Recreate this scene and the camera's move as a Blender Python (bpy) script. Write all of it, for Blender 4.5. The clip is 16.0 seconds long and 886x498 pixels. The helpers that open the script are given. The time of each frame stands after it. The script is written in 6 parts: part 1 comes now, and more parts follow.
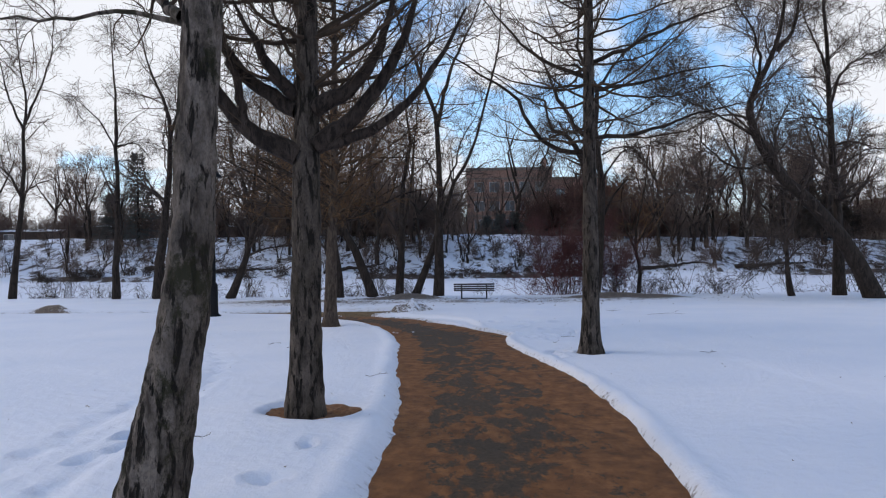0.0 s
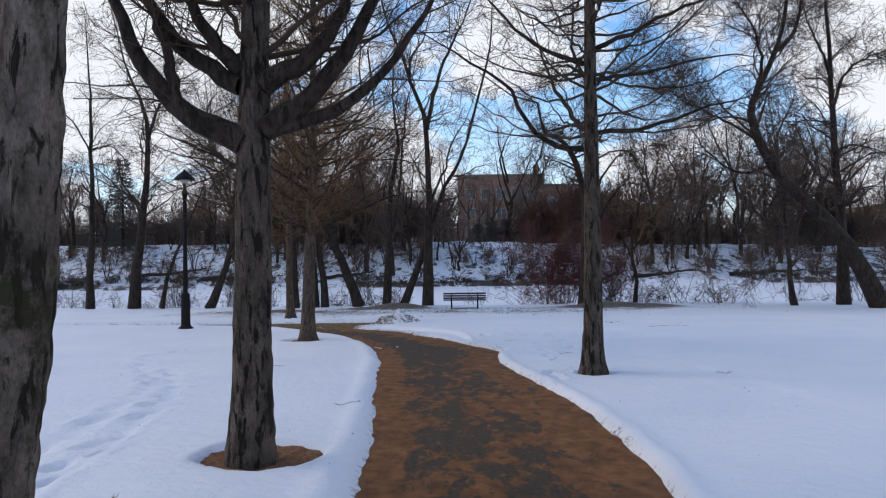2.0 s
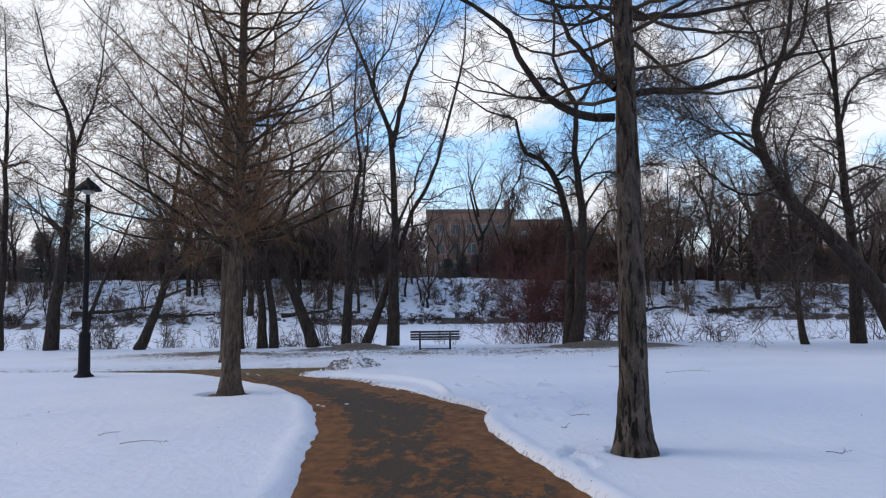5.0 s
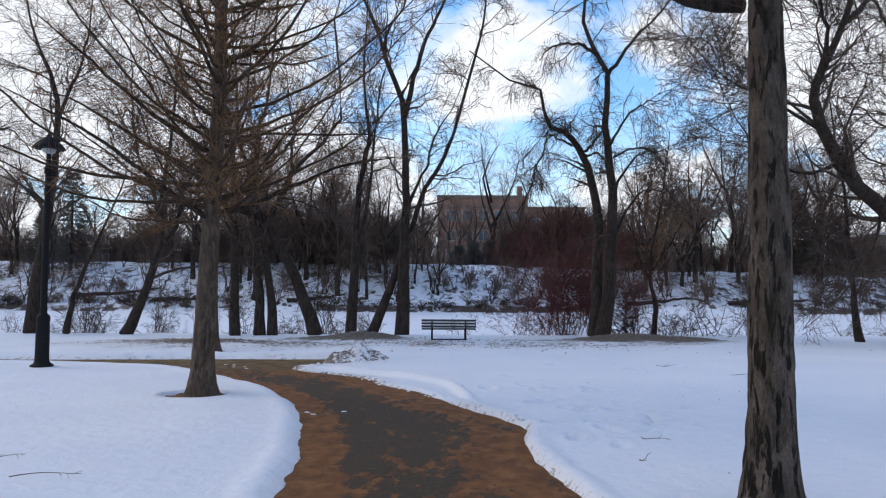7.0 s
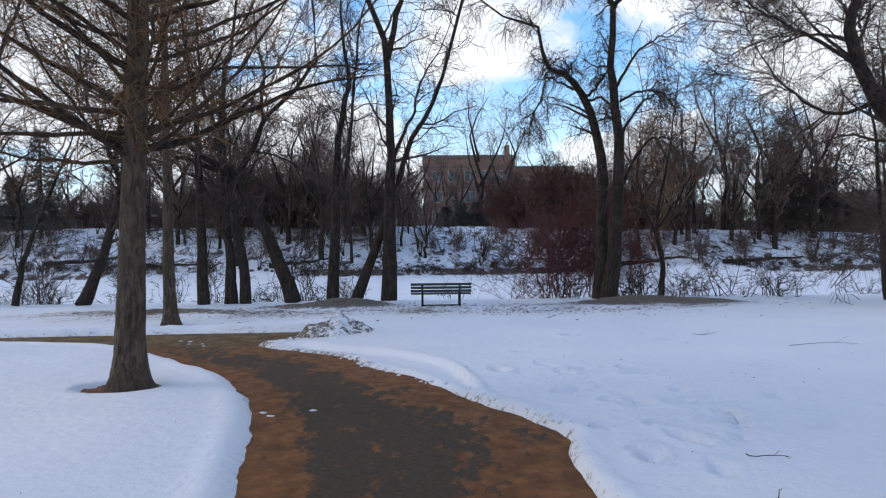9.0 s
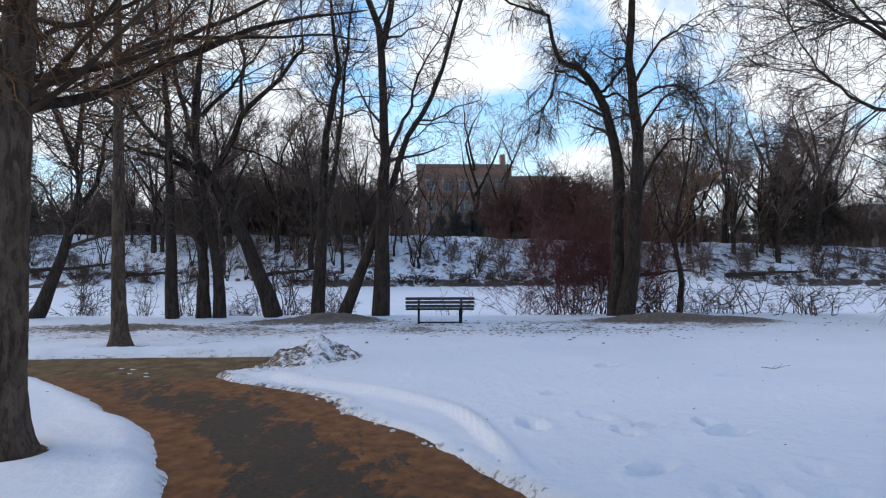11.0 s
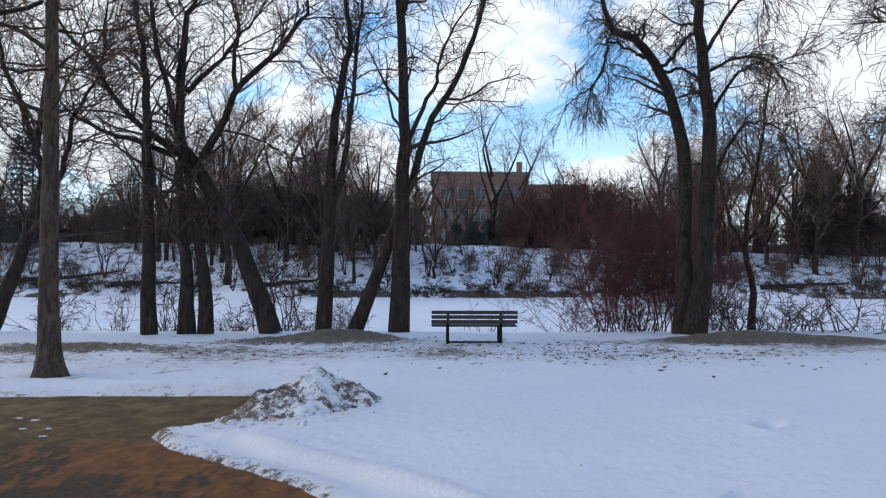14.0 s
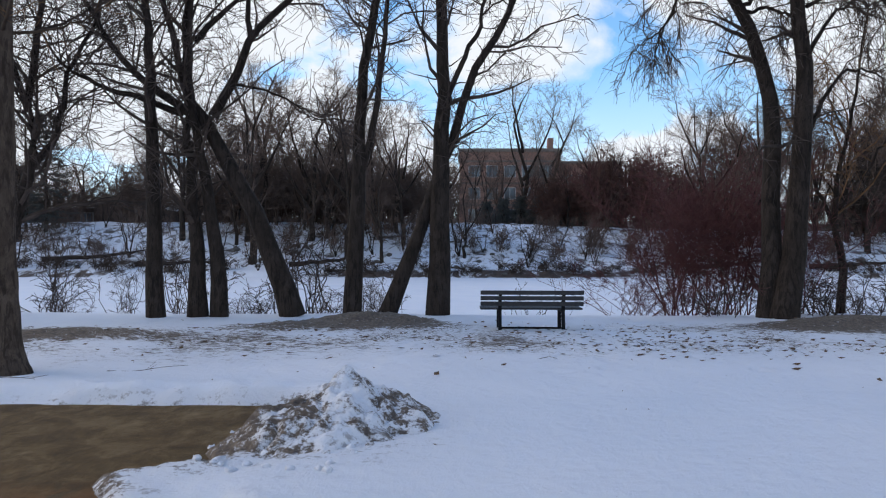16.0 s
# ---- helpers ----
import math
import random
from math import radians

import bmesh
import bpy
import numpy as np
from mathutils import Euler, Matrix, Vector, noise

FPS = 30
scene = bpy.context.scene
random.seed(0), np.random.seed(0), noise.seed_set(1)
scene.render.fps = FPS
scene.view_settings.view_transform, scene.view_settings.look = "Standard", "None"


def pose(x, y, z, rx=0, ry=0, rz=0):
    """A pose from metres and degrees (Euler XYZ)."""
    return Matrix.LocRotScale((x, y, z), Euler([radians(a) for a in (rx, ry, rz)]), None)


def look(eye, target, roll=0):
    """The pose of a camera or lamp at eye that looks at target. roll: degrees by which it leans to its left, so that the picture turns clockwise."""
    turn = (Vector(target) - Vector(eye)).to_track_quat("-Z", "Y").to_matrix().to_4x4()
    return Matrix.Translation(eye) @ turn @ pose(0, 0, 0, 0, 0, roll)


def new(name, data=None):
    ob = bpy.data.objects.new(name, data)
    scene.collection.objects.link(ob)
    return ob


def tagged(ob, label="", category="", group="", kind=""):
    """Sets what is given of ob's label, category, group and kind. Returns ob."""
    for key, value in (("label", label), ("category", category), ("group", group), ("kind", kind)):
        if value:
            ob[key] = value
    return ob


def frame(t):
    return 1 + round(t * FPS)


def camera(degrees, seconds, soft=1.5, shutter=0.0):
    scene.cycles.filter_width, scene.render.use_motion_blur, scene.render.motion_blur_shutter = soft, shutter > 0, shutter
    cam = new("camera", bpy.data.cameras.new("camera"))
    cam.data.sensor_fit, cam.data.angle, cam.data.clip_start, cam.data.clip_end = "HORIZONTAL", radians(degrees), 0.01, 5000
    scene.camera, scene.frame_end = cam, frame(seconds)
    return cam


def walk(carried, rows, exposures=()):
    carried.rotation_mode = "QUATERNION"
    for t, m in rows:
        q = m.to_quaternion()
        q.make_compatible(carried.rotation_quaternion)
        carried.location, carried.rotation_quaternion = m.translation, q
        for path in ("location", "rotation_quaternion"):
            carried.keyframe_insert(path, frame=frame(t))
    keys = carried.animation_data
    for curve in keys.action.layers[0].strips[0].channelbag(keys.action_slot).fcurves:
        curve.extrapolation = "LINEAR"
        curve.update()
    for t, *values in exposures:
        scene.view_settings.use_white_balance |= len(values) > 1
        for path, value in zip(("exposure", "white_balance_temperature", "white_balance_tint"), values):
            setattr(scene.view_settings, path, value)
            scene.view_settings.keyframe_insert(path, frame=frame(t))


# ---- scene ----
cam = camera(66.8, 16.0, soft=1.15)
PATH = [
    (0, (0.504, 0.452, 1.583), (0.418, 2.45, 1.583), -0.7),
    (0.5, (0.524, 0.601, 1.585), (0.404, 2.597, 1.541), -0.9),
    (1, (0.508, 0.805, 1.57), (0.332, 2.797, 1.516), -0.3),
    (1.5, (0.509, 1.228, 1.57), (0.382, 3.224, 1.572), -0.6),
    (2, (0.561, 1.781, 1.585), (0.5, 3.78, 1.607), -0.7),
    (2.5, (0.522, 2.281, 1.557), (0.489, 4.278, 1.658), -0.1),
    (3, (0.526, 2.967, 1.499), (0.518, 4.964, 1.611), -0.7),
    (3.5, (0.499, 3.599, 1.458), (0.494, 5.594, 1.595), 0.3),
    (4, (0.501, 4.232, 1.417), (0.509, 6.228, 1.555), -0.3),
    (6.5, (0.404, 7.405, 1.31), (0.454, 9.402, 1.421), -0.5),
    (7, (0.316, 8.02, 1.264), (0.321, 10.018, 1.363), 0.3),
    (7.5, (0.288, 8.629, 1.233), (0.285, 10.627, 1.322), -0.5),
    (8, (0.203, 9.192, 1.214), (0.192, 11.19, 1.284), 0.1),
    (8.5, (0.155, 9.798, 1.176), (0.202, 11.798, 1.201), -0.7),
    (9, (0.175, 10.419, 1.157), (0.222, 12.418, 1.146), -0.6),
    (11.5, (-0.024, 13.467, 1.074), (0.049, 15.465, 1.099), 0.0),
    (12, (-0.085, 14.107, 1.029), (-0.005, 16.106, 1.049), -0.7),
    (12.5, (-0.131, 14.632, 1.004), (-0.103, 16.632, 1.032), -0.1),
    (13, (-0.196, 15.199, 0.973), (-0.147, 17.197, 1.034), -0.4),
    (13.5, (-0.246, 15.811, 0.961), (-0.208, 17.81, 1.032), -0.4),
    (14, (-0.346, 16.367, 0.935), (-0.311, 18.366, 0.99), 0.2),
    (14.5, (-0.45, 16.973, 0.906), (-0.461, 18.973, 0.929), -0.3),
    (15, (-0.552, 17.543, 0.865), (-0.606, 19.542, 0.908), 0.4),
    (15.5, (-0.648, 18.143, 0.805), (-0.681, 20.143, 0.823), -0.6),
    (16, (-0.76, 18.679, 0.775), (-0.801, 20.679, 0.772), 0.1),
]
EXPOSURE = [(0.0, 0.24, 6650, 12), (1.0, 0.20, 6650, 12), (2.0, 0.26, 6620, 12), (4.0, 0.30, 6650, 12), (7.0, 0.42, 6600, 11), (12.0, 0.40, 6550, 9), (14.5, 0.38, 6520, 9), (16.0, 0.28, 6500, 10)]
walk(cam, [(t, look(eye, target, roll)) for t, eye, target, roll in PATH], EXPOSURE)

# ---------------------------------------------------------------- sky and sun
SUN_ELEVATION, SUN_TURN = radians(33), radians(-75)


def make_world():
    world = bpy.data.worlds.new("sky")
    scene.world = world
    world.use_nodes = True
    nt = world.node_tree
    nt.nodes.clear()
    N, L = nt.nodes.new, nt.links.new
    sky = N("ShaderNodeTexSky")
    sky.sky_type, sky.sun_disc = "NISHITA", False
    sky.sun_elevation, sky.sun_rotation = SUN_ELEVATION, SUN_TURN
    sky.air_density, sky.dust_density, sky.ozone_density = 1.0, 0.0, 3.0
    clear = N("ShaderNodeBackground")
    clear.inputs["Strength"].default_value = 0.15
    deep = N("ShaderNodeMix")
    deep.data_type, deep.blend_type = "RGBA", "MULTIPLY"
    deep.inputs[0].default_value = 1.0
    deep.inputs[7].default_value = (0.86, 1.20, 1.36, 1)
    L(sky.outputs[0], deep.inputs[6])
    L(deep.outputs[2], clear.inputs["Color"])
    # broken cloud: noise on a flat layer overhead, closing to white haze at the horizon
    co = N("ShaderNodeTexCoord")
    sep = N("ShaderNodeSeparateXYZ")
    L(co.outputs["Generated"], sep.inputs[0])
    up = N("ShaderNodeMath")
    up.operation = "MAXIMUM"
    L(sep.outputs["Z"], up.inputs[0])
    up.inputs[1].default_value = 0.0
    lift = N("ShaderNodeMath")
    lift.operation = "ADD"
    L(up.outputs[0], lift.inputs[0])
    lift.inputs[1].default_value = 0.55
    div = N("ShaderNodeVectorMath")
    div.operation = "DIVIDE"
    comb = N("ShaderNodeCombineXYZ")
    for k in range(3):
        L(lift.outputs[0], comb.inputs[k])
    L(co.outputs["Generated"], div.inputs[0])
    L(comb.outputs[0], div.inputs[1])
    shift = N("ShaderNodeMapping")
    shift.inputs["Location"].default_value = CLOUD_SHIFT
    L(div.outputs[0], shift.inputs["Vector"])
    noise_node = N("ShaderNodeTexNoise")
    noise_node.inputs["Scale"].default_value = 3.0
    noise_node.inputs["Detail"].default_value = 7.0
    noise_node.inputs["Roughness"].default_value = 0.56
    noise_node.inputs["Distortion"].default_value = 0.25
    L(shift.outputs[0], noise_node.inputs["Vector"])
    # thicker cloud to both sides of a clear gap ahead
    lean = N("ShaderNodeMath")
    lean.operation = "MULTIPLY_ADD"
    off = N("ShaderNodeMath")
    off.operation = "SUBTRACT"
    L(sep.outputs["X"], off.inputs[0])
    off.inputs[1].default_value = 0.17
    away = N("ShaderNodeMath")
    away.operation = "ABSOLUTE"
    L(off.outputs[0], away.inputs[0])
    L(away.outputs[0], lean.inputs[0])
    lean.inputs[1].default_value = 0.40
    over = N("ShaderNodeMapRange")
    over.inputs["From Min"].default_value, over.inputs["From Max"].default_value = 0.30, 0.75
    over.inputs["To Min"].default_value, over.inputs["To Max"].default_value = 0.0, -0.17
    L(sep.outputs["Z"], over.inputs["Value"])
    cover = N("ShaderNodeMath")
    cover.operation = "ADD"
    L(noise_node.outputs["Fac"], cover.inputs[0])
    L(over.outputs[0], cover.inputs[1])
    L(cover.outputs[0], lean.inputs[2])
    ramp = N("ShaderNodeValToRGB")
    ramp.color_ramp.elements[0].position, ramp.color_ramp.elements[1].position = 0.535, 0.630
    ramp.color_ramp.elements[0].color = (0.04, 0.04, 0.04, 1)
    L(lean.outputs[0], ramp.inputs[0])
    haze = N("ShaderNodeMapRange")
    haze.inputs["From Min"].default_value, haze.inputs["From Max"].default_value = 0.06, 0.27
    haze.inputs["To Min"].default_value, haze.inputs["To Max"].default_value = 0.72, 0.0
    L(sep.outputs["Z"], haze.inputs["Value"])
    most = N("ShaderNodeMath")
    most.operation = "MAXIMUM"
    L(ramp.outputs[0], most.inputs[0])
    L(haze.outputs[0], most.inputs[1])
    cloud = N("ShaderNodeBackground")
    cloud.inputs["Color"].default_value = (0.87, 0.915, 0.985, 1)
    cloud.inputs["Strength"].default_value = CLOUD_LIGHT
    mix = N("ShaderNodeMixShader")
    L(most.outputs[0], mix.inputs[0])
    L(clear.outputs[0], mix.inputs[1])
    L(cloud.outputs[0], mix.inputs[2])
    out = N("ShaderNodeOutputWorld")
    L(mix.outputs[0], out.inputs["Surface"])


CLOUD_SHIFT, CLOUD_LIGHT = (0.35, 0.2, 0.0), 0.86
make_world()
sun = new("sun", bpy.data.lights.new("sun", "SUN"))
sun.data.energy, sun.data.angle, sun.data.color = 0.68, radians(24), (1.0, 0.86, 0.74)
sun.matrix_world = look((math.sin(SUN_TURN) * 60, math.cos(SUN_TURN) * 60, math.tan(SUN_ELEVATION) * 60), (0, 0, 0))


# ---------------------------------------------------------------- materials
def rgb(c):
    return (*c, 1.0)


class Mat:
    """A node material in the making: small helpers for noise, ramps, mixes and bump."""

    def __init__(self, name, roughness=0.8, metallic=0.0):
        self.m = bpy.data.materials.new(name)
        self.m.use_nodes = True
        self.nt = self.m.node_tree
        self.bsdf = self.nt.nodes["Principled BSDF"]
        self.bsdf.inputs["Roughness"].default_value = roughness
        self.bsdf.inputs["Metallic"].default_value = metallic
        self.co = self.nt.nodes.new("ShaderNodeTexCoord").outputs["Object"]

    def link(self, a, b):
        self.nt.links.new(a, b)

    def scaled(self, s):
        n = self.nt.nodes.new("ShaderNodeMapping")
        n.inputs["Scale"].default_value = s
        self.link(self.co, n.inputs["Vector"])
        return n.outputs[0]

    def noise(self, scale, detail=4.0, rough=0.6, stretch=None, distort=0.0):
        n = self.nt.nodes.new("ShaderNodeTexNoise")
        n.inputs["Scale"].default_value, n.inputs["Detail"].default_value = scale, detail
        n.inputs["Roughness"].default_value, n.inputs["Distortion"].default_value = rough, distort
        self.link(self.scaled(stretch) if stretch else self.co, n.inputs["Vector"])
        return n.outputs["Fac"]

    def cells(self, scale, stretch=None, feature="F1"):
        n = self.nt.nodes.new("ShaderNodeTexVoronoi")
        n.feature = feature
        n.inputs["Scale"].default_value = scale
        self.link(self.scaled(stretch) if stretch else self.co, n.inputs["Vector"])
        return n.outputs["Distance"]

    def attribute(self, name):
        n = self.nt.nodes.new("ShaderNodeAttribute")
        n.attribute_name = name
        return n.outputs["Fac"]

    def chance(self):
        return self.nt.nodes.new("ShaderNodeObjectInfo").outputs["Random"]

    def ramp(self, fac, *stops):
        n = self.nt.nodes.new("ShaderNodeValToRGB")
        e = n.color_ramp.elements
        while len(e) < len(stops):
            e.new(0.5)
        for el, (p, c) in zip(e, stops):
            el.position = p
            el.color = rgb(c) if isinstance(c, tuple) else (c, c, c, 1)
        self.link(fac, n.inputs[0])
        return n.outputs[0]

    def math(self, op, a, b):
        n = self.nt.nodes.new("ShaderNodeMath")
        n.operation = op
        for k, v in enumerate((a, b)):
            if isinstance(v, (int, float)):
                n.inputs[k].default_value = v
            else:
                self.link(v, n.inputs[k])
        return n.outputs[0]

    def mix(self, fac, a, b, mode="MIX"):
        n = self.nt.nodes.new("ShaderNodeMix")
        n.data_type, n.blend_type = "RGBA", mode
        for sock, v in ((n.inputs[0], fac), (n.inputs[6], a), (n.inputs[7], b)):
            if isinstance(v, (int, float)):
                sock.default_value = v
            elif isinstance(v, tuple):
                sock.default_value = rgb(v)
            else:
                self.link(v, sock)
        return n.outputs[2]

    def bump(self, height, strength=0.5, distance=0.01):
        n = self.nt.nodes.new("ShaderNodeBump")
        n.inputs["Strength"].default_value, n.inputs["Distance"].default_value = strength, distance
        self.link(height, n.inputs["Height"])
        self.link(n.outputs[0], self.bsdf.inputs["Normal"])

    def done(self, colour, roughness=None):
        if isinstance(colour, tuple):
            self.bsdf.inputs["Base Color"].default_value = rgb(colour)
        else:
            self.link(colour, self.bsdf.inputs["Base Color"])
        if roughness is not None:
            self.link(roughness, self.bsdf.inputs["Roughness"])
        return self.m


def snow_material():
    m = Mat("snow", 0.65)
    m.bsdf.inputs["Specular IOR Level"].default_value = 0.25
    fine, mid, wide = m.noise(60, 5, 0.7), m.noise(7, 5, 0.6), m.noise(0.5, 4, 0.55)
    white = m.ramp(wide, (0.3, (0.73, 0.77, 0.85)), (0.7, (0.80, 0.82, 0.88)))
    specks = m.ramp(m.noise(38, 3, 0.6), (0.70, 0.0), (0.76, 1.0))
    rare = m.ramp(m.noise(1.6, 3, 0.6), (0.47, 0.0), (0.62, 0.85))
    white = m.mix(m.math("MULTIPLY", specks, rare), white, (0.30, 0.24, 0.19))
    # sand and leaf dirt thrown up by the plough
    dirt = m.attribute("dirt")
    crumbs = m.math("ADD", m.math("MULTIPLY", m.noise(6, 6, 0.7, (1, 1.8, 1)), 0.6), m.math("MULTIPLY", m.noise(26, 5, 0.75), 0.4))
    grit = m.ramp(m.math("ADD", crumbs, m.math("MULTIPLY", dirt, 0.24)), (0.585, 0.0), (0.65, 1.0))
    soil = m.ramp(m.noise(17, 6, 0.75), (0.36, (0.045, 0.029, 0.018)), (0.52, (0.105, 0.070, 0.043)), (0.68, (0.23, 0.18, 0.14)))
    tint = m.mix(m.math("MULTIPLY", dirt, 0.45), white, (0.55, 0.48, 0.41))
    colour = m.mix(m.math("MULTIPLY", grit, m.ramp(dirt, (0.05, 0.0), (0.4, 0.95))), tint, soil)
    scrub = m.attribute("scrub")
    bare = m.ramp(m.math("ADD", m.noise(0.75, 9, 0.74, (1, 0.55, 1.6), 0.6), m.math("MULTIPLY", scrub, 0.16)), (0.60, 0.0), (0.68, 1.0))
    earth = m.ramp(m.noise(2.0, 6, 0.7), (0.35, (0.045, 0.033, 0.027)), (0.65, (0.11, 0.082, 0.066)))
    colour = m.mix(m.math("MULTIPLY", bare, m.ramp(scrub, (0.02, 0.0), (0.15, 1.0))), colour, earth)
    m.bump(m.math("ADD", m.math("MULTIPLY", mid, 1.0), m.math("MULTIPLY", fine, 0.24)), 0.75, 0.034)
    return m.done(colour)


def path_material():
    m = Mat("sanded_asphalt", 0.85)
    m.bsdf.inputs["Specular IOR Level"].default_value = 0.3
    grain = m.noise(150, 3, 0.7)
    broad, mid, small = m.noise(2.2, 6, 0.58, (1.5, 0.65, 1), 0.3), m.noise(6.5, 6, 0.62, (1.4, 0.65, 1), 0.2), m.noise(26, 5, 0.7)
    amount = m.math("ADD", m.math("ADD", m.math("MULTIPLY", broad, 0.92), m.math("MULTIPLY", mid, 0.78)), m.math("ADD", m.attribute("drift"), m.math("MULTIPLY", small, 0.22)))
    sand = m.ramp(amount, (0.91, 0.0), (1.0, 0.6), (1.12, 1.0))
    asphalt = m.ramp(m.math("ADD", m.math("MULTIPLY", small, 0.6), m.math("MULTIPLY", grain, 0.4)), (0.36, (0.034, 0.024, 0.015)), (0.52, (0.068, 0.048, 0.030)), (0.66, (0.105, 0.075, 0.047)))
    tone = m.math("ADD", m.math("MULTIPLY", m.noise(5.5, 7, 0.66, (1.1, 0.9, 1)), 0.65), m.math("MULTIPLY", grain, 0.35))
    sand_colour = m.ramp(tone, (0.36, (0.092, 0.038, 0.014)), (0.49, (0.180, 0.074, 0.024)), (0.62, (0.28, 0.121, 0.042)))
    mud = m.ramp(m.math("ADD", m.math("MULTIPLY", m.noise(3.2, 8, 0.72, (1.1, 0.8, 1), 0.4), 0.7), m.math("MULTIPLY", grain, 0.3)), (0.36, (0.060, 0.036, 0.013)), (0.50, (0.135, 0.083, 0.032)), (0.64, (0.26, 0.175, 0.085)))
    colour = m.mix(sand, asphalt, sand_colour)
    colour = m.mix(m.attribute("mud"), colour, mud)
    m.bump(m.math("ADD", grain, m.math("ADD", m.math("MULTIPLY", sand, 0.8), small)), 0.9, 0.010)
    return m.done(colour)


def bark_material(name, dark, light, scale=1.0, moss=0.0, worn=1.0):
    m = Mat(name, 0.9)
    m.bsdf.inputs["Specular IOR Level"].default_value = 0.2
    plate = m.noise(9 * scale, 7, 0.68, (1, 1, 0.34), 0.4)
    crack = m.noise(17 * scale, 6, 0.66, (1, 1, 0.22), 0.45)
    fine = m.noise(60 * scale, 4, 0.7, (1, 1, 0.6))
    wide = m.noise(2.2, 5, 0.65, (1, 1, 0.7))
    base = m.mix(m.ramp(plate, (0.36, 0.0), (0.60, 1.0)), dark, light)
    base = m.mix(m.ramp(fine, (0.38, 0.40 * worn), (0.56, 0.0)), base, tuple(c * 0.6 for c in dark))
    base = m.mix(m.ramp(crack, (0.425, 0.97 * worn), (0.49, 0.0)), base, tuple(c * 0.25 for c in dark))
    base = m.mix(m.ramp(wide, (0.42, 0.0), (0.68, 0.6)), base, tuple(c * 0.9 for c in dark))
    if moss:
        base = m.mix(m.math("MULTIPLY", m.ramp(m.noise(4.5, 7, 0.8, (1, 1, 0.8)), (0.51, 0.0), (0.59, 1.0)), moss), base, (0.026, 0.025, 0.013))
    m.bump(m.math("ADD", m.ramp(crack, (0.36, 0.0), (0.46, 1.0)), m.math("ADD", plate, m.math("MULTIPLY", fine, 0.3))), 0.9 * worn, 0.018)
    return m.done(base)


def twig_material(name, dark, light):
    m = Mat(name, 0.85)
    m.bsdf.inputs["Specular IOR Level"].default_value = 0.15
    return m.done(m.ramp(m.noise(3, 3), (0.3, dark), (0.7, light)))


def plain(name, dark, light, roughness=0.7, scale=6.0, metallic=0.0, bump=0.0):
    m = Mat(name, roughness, metallic)
    n = m.noise(scale, 5, 0.65)
    if bump:
        m.bump(n, bump, 0.01)
    return m.done(m.ramp(n, (0.3, dark), (0.7, light)))


def brick_material():
    m = Mat("brick_wall", 0.85)
    course = m.noise(9, 3, 0.6, (0.4, 0.4, 2.2))
    base = m.mix(m.ramp(course, (0.35, 0.0), (0.65, 1.0)), (0.25, 0.135, 0.104), (0.36, 0.208, 0.160))
    return m.done(m.mix(m.ramp(m.noise(0.3, 4), (0.3, 0.0), (0.7, 0.4)), base, (0.28, 0.18, 0.145)))


SNOW = snow_material()
PATH_SAND = path_material()
BARK_GREY = bark_material("grey_flaking_bark", (0.048, 0.038, 0.031), (0.19, 0.157, 0.133), 1.0, 0.9)
BARK_LARCH = bark_material("brown_grey_bark", (0.036, 0.028, 0.022), (0.125, 0.100, 0.083), 1.1, 0.3)
BARK_SMOOTH = bark_material("smoother_brown_bark", (0.052, 0.038, 0.029), (0.120, 0.092, 0.072), 1.3, 0.0, 0.6)
BARK_DARK = bark_material("dark_bark", (0.024, 0.0175, 0.0135), (0.056, 0.042, 0.034), 0.9, 0.0, 0.6)
# younger brown bark of the limbs, with their backlit darkness put into the colour
BARK_LIMB = bark_material("backlit_dark_limb_bark", (0.022, 0.016, 0.013), (0.062, 0.046, 0.037), 1.2, 0.0, 0.7)
TWIG_LARCH = twig_material("larch_twig", (0.030, 0.021, 0.015), (0.085, 0.060, 0.042))
TWIG_DARK = twig_material("dark_twig", (0.040, 0.030, 0.025), (0.105, 0.079, 0.066))
TWIG_BROWN = twig_material("brown_twig", (0.078, 0.044, 0.022), (0.215, 0.122, 0.060))
TWIG_RED = twig_material("red_twig", (0.072, 0.030, 0.030), (0.165, 0.070, 0.066))
TWIG_FAR = twig_material("far_twig", (0.074, 0.052, 0.042), (0.185, 0.132, 0.106))
TWIG_PALE = twig_material("pale_twig", (0.10, 0.085, 0.078), (0.22, 0.19, 0.17))
TWIG_RUST = twig_material("rust_brown_twig", (0.054, 0.029, 0.024), (0.135, 0.075, 0.060))
NEEDLE_BROWN = twig_material("winter_browned_needle", (0.044, 0.034, 0.028), (0.095, 0.075, 0.061))
NEEDLE = twig_material("spruce_needle", (0.055, 0.058, 0.054), (0.12, 0.12, 0.11))
SOIL = plain("bare_soil", (0.10, 0.042, 0.016), (0.26, 0.12, 0.05), 0.95, 22, bump=0.8)
IRON = plain("black_iron", (0.006, 0.006, 0.007), (0.016, 0.016, 0.018), 0.75, 30)
SLAT = plain("weathered_dark_slat", (0.012, 0.012, 0.014), (0.034, 0.033, 0.034), 0.6, 14, bump=0.3)
BRICK = brick_material()
CONCRETE = plain("pale_band", (0.16, 0.13, 0.11), (0.24, 0.20, 0.17), 0.8, 2)
BROWN_WALL = plain("brown_boarding", (0.050, 0.032, 0.024), (0.095, 0.064, 0.050), 0.8, 3)
ROOF_SNOW = plain("roof_snow", (0.74, 0.77, 0.83), (0.84, 0.86, 0.88), 0.7, 2)
FRAME_WHITE = plain("white_frame", (0.34, 0.33, 0.32), (0.46, 0.45, 0.44), 0.5, 4)
